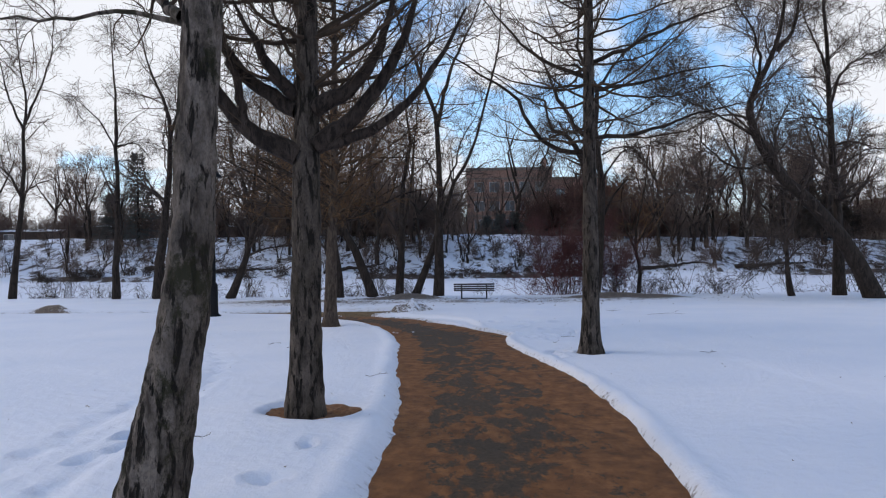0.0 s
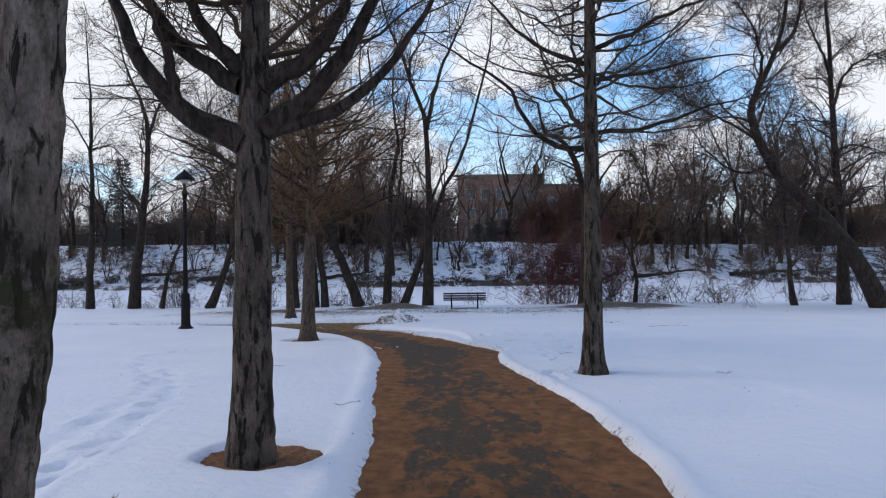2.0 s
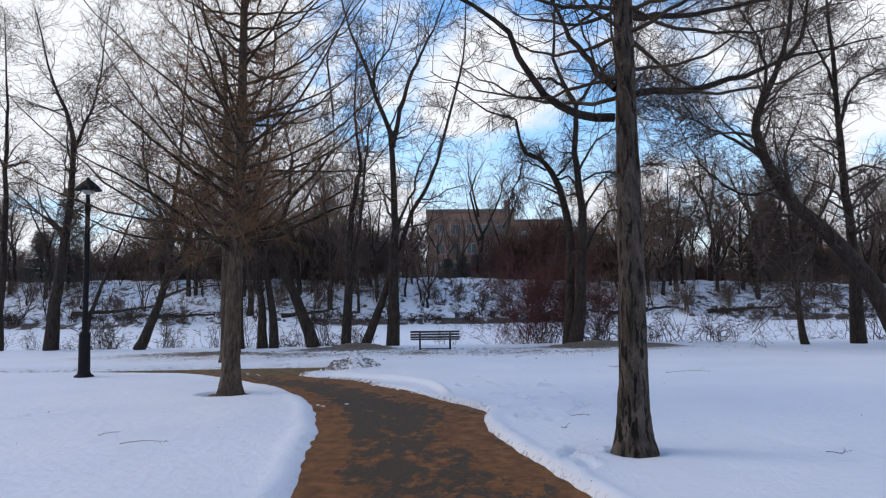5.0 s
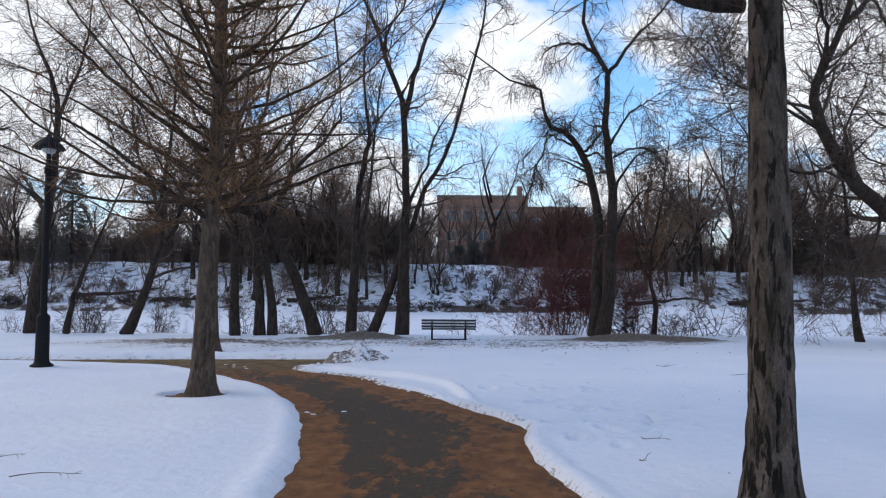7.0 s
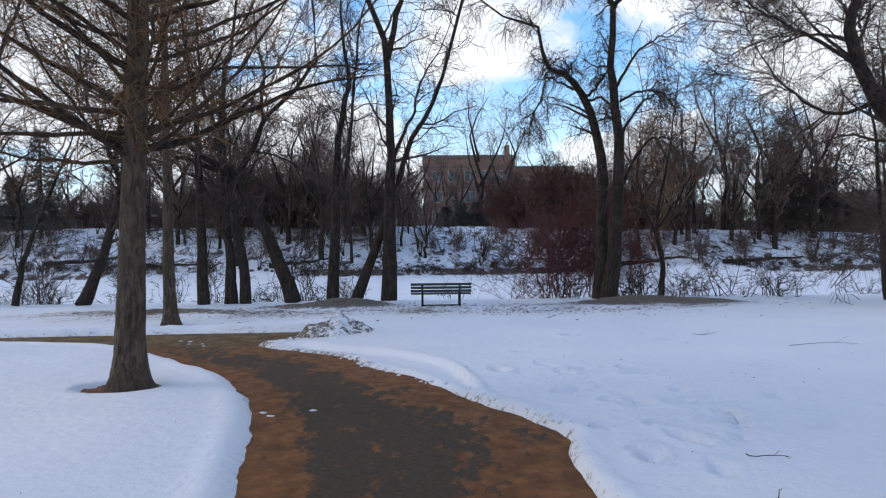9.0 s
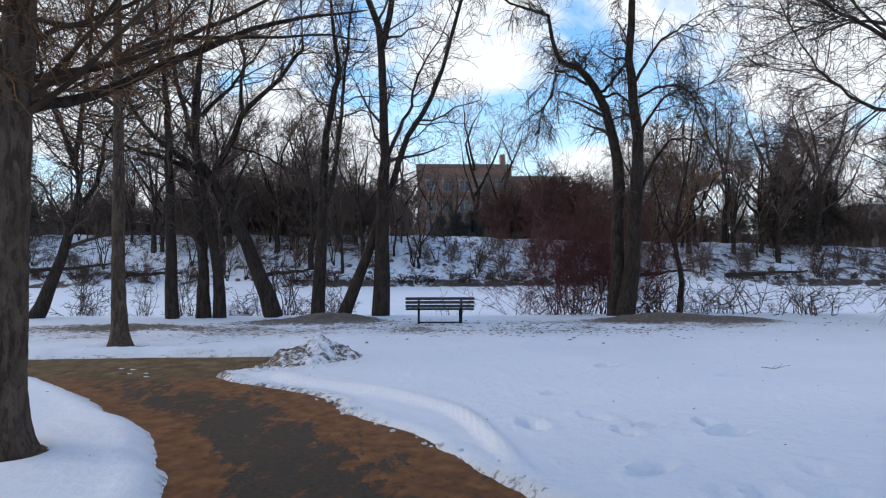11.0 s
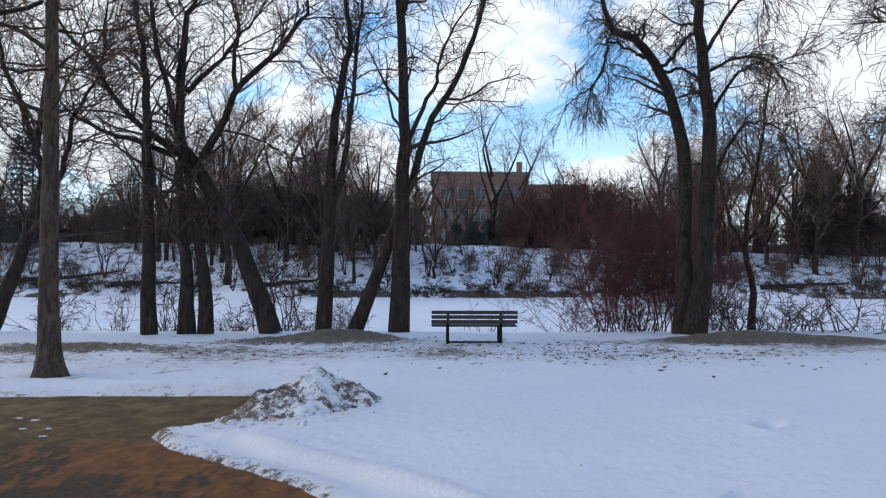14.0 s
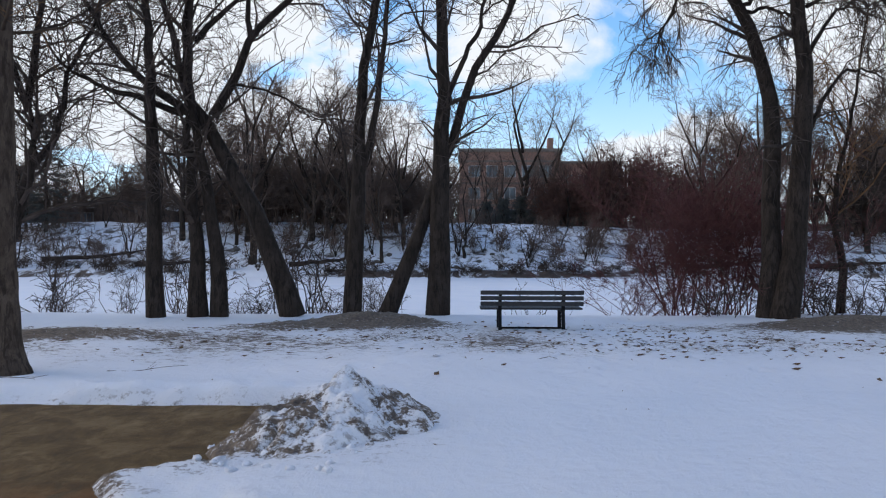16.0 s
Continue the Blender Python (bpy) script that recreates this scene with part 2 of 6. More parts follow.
STONE = plain("grey_rock", (0.05, 0.045, 0.04), (0.16, 0.145, 0.13), 0.9, 5, bump=0.7)
LEAF_DRY = plain("dry_leaf", (0.060, 0.035, 0.018), (0.16, 0.085, 0.04), 0.9, 9)


def glass_material():
    m = Mat("window_glass", 0.06)
    m.bsdf.inputs["Specular IOR Level"].default_value = 0.9
    return m.done((0.10, 0.12, 0.14))


def milk_material():
    m = Mat("lamp_globe", 0.3)
    return m.done((0.35, 0.36, 0.36))


GLASS, MILK = glass_material(), milk_material()
IRON.node_tree.nodes["Principled BSDF"].inputs["Specular IOR Level"].default_value = 0.15


# ---------------------------------------------------------------- mesh helpers
def mesh_from(name, verts, quads, material, smooth=True):
    """A mesh from numpy arrays of corners and four-sided faces."""
    me = bpy.data.meshes.new(name)
    me.vertices.add(len(verts))
    me.vertices.foreach_set("co", np.asarray(verts, dtype=np.float32).ravel())
    me.loops.add(len(quads) * 4)
    me.loops.foreach_set("vertex_index", np.asarray(quads, dtype=np.int32).ravel())
    me.polygons.add(len(quads))
    me.polygons.foreach_set("loop_start", np.arange(len(quads), dtype=np.int32) * 4)
    me.polygons.foreach_set("use_smooth", np.full(len(quads), smooth))
    me.materials.append(material)
    me.update(calc_edges=True)
    return me


def thing(name, label, category, at=(0, 0, 0), group="", kind=""):
    ob = new(name)
    ob.empty_display_size = 0.2
    ob.location = at
    return tagged(ob, label, category, group, kind)


def hang(name, me, parent, label=""):
    ob = new(name, me)
    ob.parent = parent
    return tagged(ob, label)


def part(name, bm, material, parent, label="", smooth=False):
    me = bpy.data.meshes.new(name)
    bm.to_mesh(me)
    bm.free()
    me.materials.append(material)
    if smooth:
        me.polygons.foreach_set("use_smooth", np.full(len(me.polygons), True))
    return hang(name, me, parent, label)


def box(x0, x1, y0, y1, z0, z1, bevel=0.0):
    bm = bmesh.new()
    bmesh.ops.create_cube(bm, size=1)
    for v in bm.verts:
        v.co = Vector(((x0 + x1) / 2 + v.co.x * (x1 - x0), (y0 + y1) / 2 + v.co.y * (y1 - y0), (z0 + z1) / 2 + v.co.z * (z1 - z0)))
    if bevel:
        bmesh.ops.bevel(bm, geom=bm.edges[:], offset=bevel, segments=2, affect="EDGES")
    return bm


def lathe(profile, sides=20):
    """A turned form from (radius, height) pairs."""
    bm = bmesh.new()
    rings = [[bm.verts.new((r * math.cos(2 * math.pi * k / sides), r * math.sin(2 * math.pi * k / sides), z)) for k in range(sides)] for r, z in profile]
    for a, b in zip(rings, rings[1:]):
        for k in range(sides):
            bm.faces.new((a[k], a[(k + 1) % sides], b[(k + 1) % sides], b[k]))
    bm.faces.new(rings[0][::-1])
    bm.faces.new(rings[-1])
    return bm


def smoothstep(a, b, x):
    t = np.clip((x - a) / (b - a), 0, 1)
    return t * t * (3 - 2 * t)


def lattice(ix, iy, seed):
    h = (ix.astype(np.int64) * 374761393 + iy.astype(np.int64) * 668265263 + seed * 974711) & 0xFFFFFFFF
    h = ((h ^ (h >> 13)) * 1274126177) & 0xFFFFFFFF
    return ((h ^ (h >> 16)) & 0xFFFF) / 65535.0


def rough(x, y, scale, seed=0, octaves=3):
    """Smooth value noise from -1 to 1."""
    total, amp, norm = 0.0, 1.0, 0.0
    for o in range(octaves):
        u, v = np.asarray(x) * scale, np.asarray(y) * scale
        i, j = np.floor(u), np.floor(v)
        f, g = u - i, v - j
        f, g = f * f * (3 - 2 * f), g * g * (3 - 2 * g)
        a, b = lattice(i, j, seed + o), lattice(i + 1, j, seed + o)
        c, d = lattice(i, j + 1, seed + o), lattice(i + 1, j + 1, seed + o)
        total = total + amp * ((a * (1 - f) + b * f) * (1 - g) + (c * (1 - f) + d * f) * g)
        norm += amp
        amp, scale = amp * 0.5, scale * 2.1
    return total / norm * 2 - 1


def to_line(x, y, line):
    """Distance of points from an open line of corners."""
    best = np.full(np.shape(x), 1e9)
    for (ax, ay), (bx, by) in zip(line, line[1:]):
        dx, dy = bx - ax, by - ay
        t = np.clip(((x - ax) * dx + (y - ay) * dy) / (dx * dx + dy * dy), 0, 1)
        best = np.minimum(best, np.hypot(x - ax - t * dx, y - ay - t * dy))
    return best


def within(x, y, ring):
    odd = np.zeros(np.shape(x), dtype=bool)
    for (ax, ay), (bx, by) in zip(ring, ring[1:] + ring[:1]):
        if ay != by:
            odd ^= ((ay > y) != (by > y)) & (x < (bx - ax) * (y - ay) / (by - ay) + ax)
    return odd


# ---------------------------------------------------------------- the ground
RIGHT_EDGE = [(1.7, -12), (1.95, -2), (2.04, 5.3), (2.12, 7.5), (2.13, 8.8), (1.92, 10.5), (1.70, 11.9), (1.36, 13.4), (1.20, 14.6),
              (1.19, 15.2), (1.34, 15.95), (1.05, 16.75), (0.68, 17.45), (0.30, 18.2), (-0.05, 19.05), (-0.45, 19.5), (-0.80, 20.0), (-0.98, 20.6), (-1.22, 20.98),
              (-1.62, 21.35), (-2.30, 21.85), (-2.54, 22.1), (-2.86, 22.56)]
# the crest that the plough left, well inside the snow
RIDGE = [(-1.9, 22.15), (-1.3, 21.58), (-0.78, 21.12), (-0.3, 20.66), (0.05, 20.22), (0.3, 19.86), (0.5, 19.5), (0.6, 19.1), (0.68, 18.6), (0.74, 18.1), (0.80, 17.6)]
PILE_EDGE = [(-2.86, 22.56), (-2.61, 22.69), (-2.38, 22.79), (-2.15, 23.1), (-2.12, 24.7)]
FAR_EDGE = [(-2.12, 24.7), (-4.5, 24.72), (-6.5, 24.62), (-8.6, 24.4), (-12, 24.3), (-20, 24.2), (-60, 23.5)]
LEFT_EDGE = [(-60, 22.6), (-20, 23.3), (-11.5, 23.3), (-8.5, 23.15), (-6.9, 22.9), (-5.65, 22.5), (-4.9, 22.0), (-3.74, 20.7), (-2.5, 19.2), (-1.8, 17.8),
             (-1.42, 16.65), (-1.02, 14.7), (-0.86, 13.0), (-0.50, 9.6), (-0.42, 9.0), (-0.27, 6.8), (-0.31, 5.2), (-0.5, 2), (-0.7, -12)]
RING = RIGHT_EDGE + PILE_EDGE[1:] + FAR_EDGE[1:] + LEFT_EDGE
TRUNK_HOLES = [(-1.24, 7.64, 0.44, 0.22), (-3.42, 18.30, 0.38, 0.20), (2.66, 12.82, 0.28, 0.08), (-1.1, 4.28, 0.42, 0.12), (-5.72, 26.0, 0.3, 0.08)]
TRAILS = [[(-3.0, 4.0), (-3.25, 5.9), (-3.4, 7.3), (-3.55, 9.0), (-4.0, 11.3), (-4.43, 12.4), (-5.2, 13.6), (-5.9, 15.2), (-5.4, 16.2)],
          [(-2.4, 4.3), (-2.6, 5.7), (-2.75, 7.2), (-3.1, 9.2), (-3.5, 11.0), (-4.1, 12.3), (-4.6, 13.4)]]
STEPS = [(1.77, 15.23), (2.23, 15.67), (2.83, 16.2), (2.92, 16.42), (3.72, 17.1), (2.74, 18.57), (1.86, 18.65), (4.47, 18.94), (1.7, 17.57), (1.74, 19.24), (2.12, 18.86), (2.69, 18.96),
         (1.09, 19.0), (-1.05, 5.4), (-0.96, 6.3), (2.0, 12.2), (2.1, 12.9), (1.95, 12.6), (4.1, 21.5), (2.7, 22.4)]
FOOTPRINTS = [(sx, sy, 1.2 + math.sin(k * 2.3), 1.0 + 0.2 * math.sin(k * 1.7), 0.095) for k, (sx, sy) in enumerate(STEPS)]
walker = random.Random(4)
for trail in TRAILS:
    for (ax, ay), (bx, by) in zip(trail, trail[1:]):
        turn, reach = math.atan2(by - ay, bx - ax), math.hypot(bx - ax, by - ay)
        for k in range(max(1, int(reach / 0.36))):
            f, side = (k + 0.5) * 0.36 / reach, 0.09 * (-1) ** k + walker.gauss(0, 0.03)
            FOOTPRINTS.append((ax + (bx - ax) * f - math.sin(turn) * side, ay + (by - ay) * f + math.cos(turn) * side, turn + walker.gauss(0, 0.2), walker.uniform(0.6, 0.95), walker.uniform(0.04, 0.075)))
for k in range(60):
    FOOTPRINTS.append((walker.uniform(-9, 6), walker.uniform(25.5, 31), walker.uniform(0, 6.28), walker.uniform(0.8, 1.3), walker.uniform(0.02, 0.05)))
for k in range(20):
    FOOTPRINTS.append((walker.gauss(2.6, 0.8), walker.gauss(16.6, 1.5), walker.uniform(0.2, 1.4), walker.uniform(0.6, 1.0), walker.uniform(0.04, 0.07)))
MOUNDS = [(-2.4, 31.7, 1.25, 0.6, 0.24), (-4.0, 31.0, 1.0, 0.5, 0.06), (6.9, 31.7, 1.5, 0.5, 0.22), (9.0, 31.4, 1.0, 0.4, 0.10), (-7.6, 29.6, 2.5, 0.8, 0.08), (-15.0, 24.7, 0.5, 0.25, 0.2)]
RIVER = -1.85


def slope(y):
    """The park falls gently to the river."""
    y = np.asarray(y, dtype=float)
    return -0.023 * np.minimum(y, 36)


def lay_of_land(x, y):
    """Height of the snow without the path's cutting."""
    x, y = np.asarray(x, dtype=float), np.asarray(y, dtype=float)
    z = slope(y) + 0.09 * np.exp(-((x + 1.6) / 1.3) ** 2 - ((y - 7.5) / 2.0) ** 2) + 0.05 * rough(x, y, 0.13, 3, 2) * smoothstep(2, 8, y) + 0.012 * rough(x, y, 1.1, 8, 3)
    brink = 34.6 + 0.5 * rough(x, 0 * x, 0.35, 11, 2) + 0.02 * np.abs(x)
    z = z + (RIVER - z) * smoothstep(0, 2.6, y - brink)
    shore = 77 + 1.5 * rough(x, 0 * x, 0.06, 21, 3)
    rise = smoothstep(0, 1.5, y - shore) * 0.5 + smoothstep(0, 17, y - shore) * (4.9 - 0.025 * np.clip(x, 0, 60))
    rise = rise + smoothstep(1, 6, y - shore) * (0.30 * rough(x, y, 0.35, 31, 3) + 0.15 * rough(x, y, 1.1, 35, 2))
    return z + rise + 6.5 * smoothstep(125, 230, y) + 0.8 * rough(x, y, 0.03, 37, 2) * smoothstep(140, 200, y)


def ground_at(x, y):
    return float(lay_of_land(np.array([x]), np.array([y]))[0])


def edge_reach(x, y):
    """Signed distance from the path's edge: below 0 on the path."""
    d = to_line(x, y, RING + RING[:1])
    return np.where(within(x, y, RING), -d, d)


def snow_height(x, y):
    z = lay_of_land(x, y)
    d = edge_reach(x, y) + 0.035 * rough(x, y, 4.5, 41, 3) + 0.05 * rough(x, y, 1.2, 45, 2)
    right = to_line(x, y, RIGHT_EDGE) <= to_line(x, y, LEFT_EDGE)
    lump = rough(x, y, 7.0, 51, 3) + 0.8 * smoothstep(20, 21.5, y) * np.abs(rough(x, y, 5.0, 53, 2))
    # on the right a low shelf with a ridge left by the plough, on the left one sloping bank
    q = to_line(x, y, RIDGE)
    hold = smoothstep(17.3, 18.4, y) * (1 - smoothstep(21.9, 22.4, y))
    inner = (d < 1.2) & (x < np.interp(y, [p[1] for p in RIDGE[::-1]], [p[0] for p in RIDGE[::-1]]))
    shelf = np.where(inner, -0.055 * smoothstep(0.0, 0.12, q) * hold, 0.0) + 0.062 * hold * np.exp(-(q / 0.055) ** 2) + 0.02 * np.exp(-((d - 0.15) / 0.12) ** 2) + 0.030 * np.maximum(lump, -0.2) * np.exp(-((d - 0.06) / 0.13) ** 2)
    shelf = shelf + 0.008 * lump * np.where(inner, 1.0, 0.0) - 0.052 * smoothstep(20.0, 21.6, y) * (1 - smoothstep(0.25, 0.6, d))
    late = smoothstep(13.5, 17.0, y)
    lip = -0.02 + 0.05 * np.exp(-((d - 0.16) / 0.12) ** 2) + 0.012 * lump * np.exp(-(d / 0.3) ** 2)
    bank_right = late * shelf + (1 - late) * lip
    bank_left = 0.030 * np.exp(-((d - 0.26) / 0.11) ** 2) + 0.020 * rough(x, y, 4.2, 57, 2) * np.exp(-((d - 0.02) / 0.13) ** 2)
    far = np.minimum(to_line(x, y, FAR_EDGE), to_line(x, y, PILE_EDGE)) < 1.2
    bank_far = 0.06 * np.exp(-((d - 0.25) / 0.18) ** 2) + 0.065 * lump * np.exp(-(d / 0.55) ** 2)
    bank = np.where(right, bank_right, bank_left)
    bank = np.where(far, bank + (bank_far - bank) * smoothstep(22.9, 23.7, y), bank)
    cut = np.where(right, smoothstep(-0.06, 0.07, d), smoothstep(-0.16, 0.20, d + 0.04 * rough(x, y, 3.4, 55, 2)))
    z = np.where(d < 3, z - 0.16 * (1 - cut) + bank * cut, z)
    for hx, hy, r, deep in TRUNK_HOLES:
        q = np.hypot((x - hx) / 1.15, (y - hy)) + 0.05 * rough(x, y, 3, 61, 2)
        z = z - deep * 0.55 * (1 - smoothstep(r * 0.85, r * 1.15, q))
    for trail in TRAILS:
        q = to_line(x, y, trail)
        q = q + 0.06 * rough(x, y, 2.6, 77, 2)
        z = z - (0.022 + 0.028 * rough(x, y, 3.0, 71, 2)) * np.exp(-(q / 0.10) ** 2) + (0.010 + 0.012 * rough(x, y, 4.0, 79, 2)) * np.exp(-((q - 0.19) / 0.06) ** 2)
    for sx, sy, a, wide, deep in FOOTPRINTS:
        near = (np.abs(x - sx) < 0.5) & (np.abs(y - sy) < 0.5)
        px, py = x[near] - sx, y[near] - sy
        u, v = px * math.cos(a) + py * math.sin(a), py * math.cos(a) - px * math.sin(a)
        q = np.hypot(u / (0.17 * wide), v / (0.085 * wide)) + 0.25 * rough(x[near], y[near], 9, 73, 2)
        z[near] += -deep * np.exp(-np.abs(q) ** 3.5) + 0.3 * deep * np.exp(-((q - 1.5) / 0.35) ** 2)
    for mx, my, rx, ry, h in MOUNDS:
        z = z + (h + 0.05 * lump) * np.exp(-((x - mx) / rx) ** 2 - ((y - my) / ry) ** 2)
    churn = smoothstep(25.5, 27.5, y) * (1 - smoothstep(32.5, 34, y)) * (1 - smoothstep(8, 14, np.abs(x + 1)))
    return z + churn * (0.038 * rough(x, y, 3.5, 81, 3))


def dirt_cover(x, y):
    d = edge_reach(x, y)
    band = np.exp(-((y - 29.6 - 0.12 * x) / 2.3) ** 2) * (1 - smoothstep(8, 15, np.abs(x)))
    dirt = 0.38 * band + 0.5 * rough(x, y, 0.7, 91, 3) * band
    for mx, my, rx, ry, h in MOUNDS:
        dirt = dirt + 7.0 * h * np.exp(-((x - mx) / rx) ** 2 - ((y - my + 0.25) / ry) ** 2)
    dirt = dirt + 0.32 * (1 - smoothstep(0.0, 0.14, d)) + 0.20 * smoothstep(19, 20.5, y) * (1 - smoothstep(0.1, 0.45, d)) * (y < 23) + 0.42 * np.exp(-((np.hypot(x + 1.75, y - 23.4)) / 0.9) ** 2)
    return np.clip(dirt, 0, 1)


def scrub_cover(x, y):
    """Bare earth and dead growth that shows through the snow of the far bank."""
    shore = 77 + 1.5 * rough(x, 0 * x, 0.06, 21, 3)
    patch = 0.9 + 1.5 * rough(x, 0 * x, 0.11, 25, 3)
    return smoothstep(-0.2, 0.5, y - shore) * (1 - smoothstep(1.2, 2.6, y - shore)) * np.clip(patch, 0, 1.7) + 0.62 * smoothstep(2, 4, y - shore) * (1 - smoothstep(12, 20, y - shore)) + 0.25 * smoothstep(34.9, 35.6, y) * (1 - smoothstep(36.6, 37.4, y)) + 3.0 * smoothstep(112, 126, y)


def grid_mesh(name, xs, ys, height, material, fields):
    X, Y = np.meshgrid(xs, ys)
    Z = height(X, Y)
    n, m = len(xs), len(ys)
    k = np.arange(n * m).reshape(m, n)
    quads = np.stack([k[:-1, :-1], k[:-1, 1:], k[1:, 1:], k[1:, :-1]], -1).reshape(-1, 4)
    me = mesh_from(name, np.stack([X, Y, Z], -1).reshape(-1, 3), quads, material)
    for key, rule in fields.items():
        me.attributes.new(key, "FLOAT", "POINT").data.foreach_set("value", rule(X, Y).astype(np.float32).ravel())
    return me


def steps(*runs):
    return np.concatenate([np.arange(a, b, s) for a, b, s in runs] + [[runs[-1][1]]])


GX = steps((-1500, -300, 300), (-300, -90, 30), (-90, -26, 2.0), (-26, -9, 0.45), (-9, -3, 0.1), (-3, 3, 0.05), (3, 6, 0.1), (6, 24, 0.45), (24, 90, 2.0), (90, 300, 30), (300, 1500, 300))
GY = steps((-300, -30, 45), (-30, 2, 2.0), (2, 14, 0.085), (14, 23, 0.055), (23, 26, 0.085), (26, 37.5, 0.13), (37.5, 76, 2.2), (76, 96, 0.5), (96, 130, 3), (130, 400, 30), (400, 2500, 300))
tagged(new("ground", grid_mesh("ground", GX, GY, snow_height, SNOW, {"dirt": dirt_cover, "scrub": scrub_cover})),
       "snow-covered park ground falling to a frozen river", "ground", kind="structure")

PXS, PYS = np.arange(-3.4, 2.9, 0.12), np.arange(-12, 25.4, 0.2)


def path_height(x, y):
    return slope(y) - 0.088 + 0.02 * rough(x, y, 0.9, 101, 3) * 0.4 - 0.3 * smoothstep(0.25, 0.6, edge_reach(x, y))


def path_drift(x, y):
    """Sand lies thickest along both edges."""
    left = to_line(x, y, LEFT_EDGE) + 0.06 * rough(x, y, 1.7, 121, 2)
    right = to_line(x, y, RIGHT_EDGE) + 0.22 * rough(x, y, 1.2, 123, 3)
    bare = smoothstep(0.35, 0.6, left) * smoothstep(0.5, 1.1, right) * smoothstep(11, 16.5, y) * (1 - smoothstep(20.3, 21.6, y))
    track = np.exp(-((left - 0.8) / 0.35) ** 2) * (1 - smoothstep(12, 16, y))
    return 0.24 * (1 - smoothstep(0.26, 0.44, left)) + 0.17 * (1 - 0.25 * smoothstep(13, 17, y)) * (1 - smoothstep(0.20, 1.0, right)) - 0.15 * bare - 0.05 * track + 0.015


def path_mud(x, y):
    return smoothstep(-2.0, -2.9, x - 0.75 * (y - 22.6)) * smoothstep(21.9, 23.0, y + 0.35 * rough(x, y, 1.5, 111, 3))


WX = np.concatenate([np.arange(-60, -14, 2.0), np.arange(-14, -3.4, 0.2), PXS])
tagged(new("path", grid_mesh("path", WX, PYS, lambda x, y: np.where((y < 18.5) & (x < -4) | (x < -12) & (y < 22), slope(y) - 0.4, path_height(x, y)), PATH_SAND, {"drift": path_drift, "mud": path_mud})),
       "asphalt footpath strewn with rust-brown sand", "path", kind="structure")


# ---------------------------------------------------------------- trees: tubes grown in batches
rng = np.random.default_rng(7)


def unit(v):
    return v / np.maximum(np.linalg.norm(v, axis=-1, keepdims=True), 1e-9)


def tubes(P, R, sides):
    """Corners and faces of many tapered tubes at once. P: tubes x points x 3, R: tubes x points."""
    n, m, _ = P.shape
    T = unit(np.gradient(P, axis=1))
    ref = np.where(np.abs(T[:, :1, 2:3]) > 0.9, np.array([1.0, 0, 0]), np.array([0, 0, 1.0]))
    A = unit(np.cross(T, ref))
    B = np.cross(T, A)
    ang = np.arange(sides) * 2 * np.pi / sides
    ring = A[:, :, None] * np.cos(ang)[:, None] + B[:, :, None] * np.sin(ang)[:, None]
    V = (P[:, :, None] + ring * R[:, :, None, None]).reshape(-1, 3)
    k = np.arange(n * m * sides).reshape(n, m, sides)
    a, b = k[:, :-1], k[:, 1:]
    quads = np.stack([a, np.roll(a, -1, 2), np.roll(b, -1, 2), b], -1).reshape(-1, 4)
    return V, quads


def joined(name, groups, material):
    """One mesh of several batches of (points, radii, sides)."""
    verts, quads, base = [], [], 0
    for P, R, sides in groups:
        if len(P):
            v, q = tubes(P, R, sides)
            verts.append(v), quads.append(q + base)
            base += len(v)
    return mesh_from(name, np.concatenate(verts), np.concatenate(quads), material)


def curve_through(points, count, wobble=0.0):
    """A smooth line through the given corners, in even steps."""
    p = np.array(points, dtype=float)
    p = np.vstack([2 * p[0] - p[1], p, 2 * p[-1] - p[-2]])
    out = []
    for s in np.linspace(0, len(p) - 3 - 1e-6, count):
        i = int(s)
        t, (a, b, c, d) = s - i, p[i:i + 4]
        out.append(0.5 * (2 * b + (c - a) * t + (2 * a - 5 * b + 4 * c - d) * t * t + (3 * b - a - 3 * c + d) * t ** 3))
    out = np.array(out)
    if wobble:
        out[1:] += rng.normal(0, wobble, (count - 1, 3))
    return out


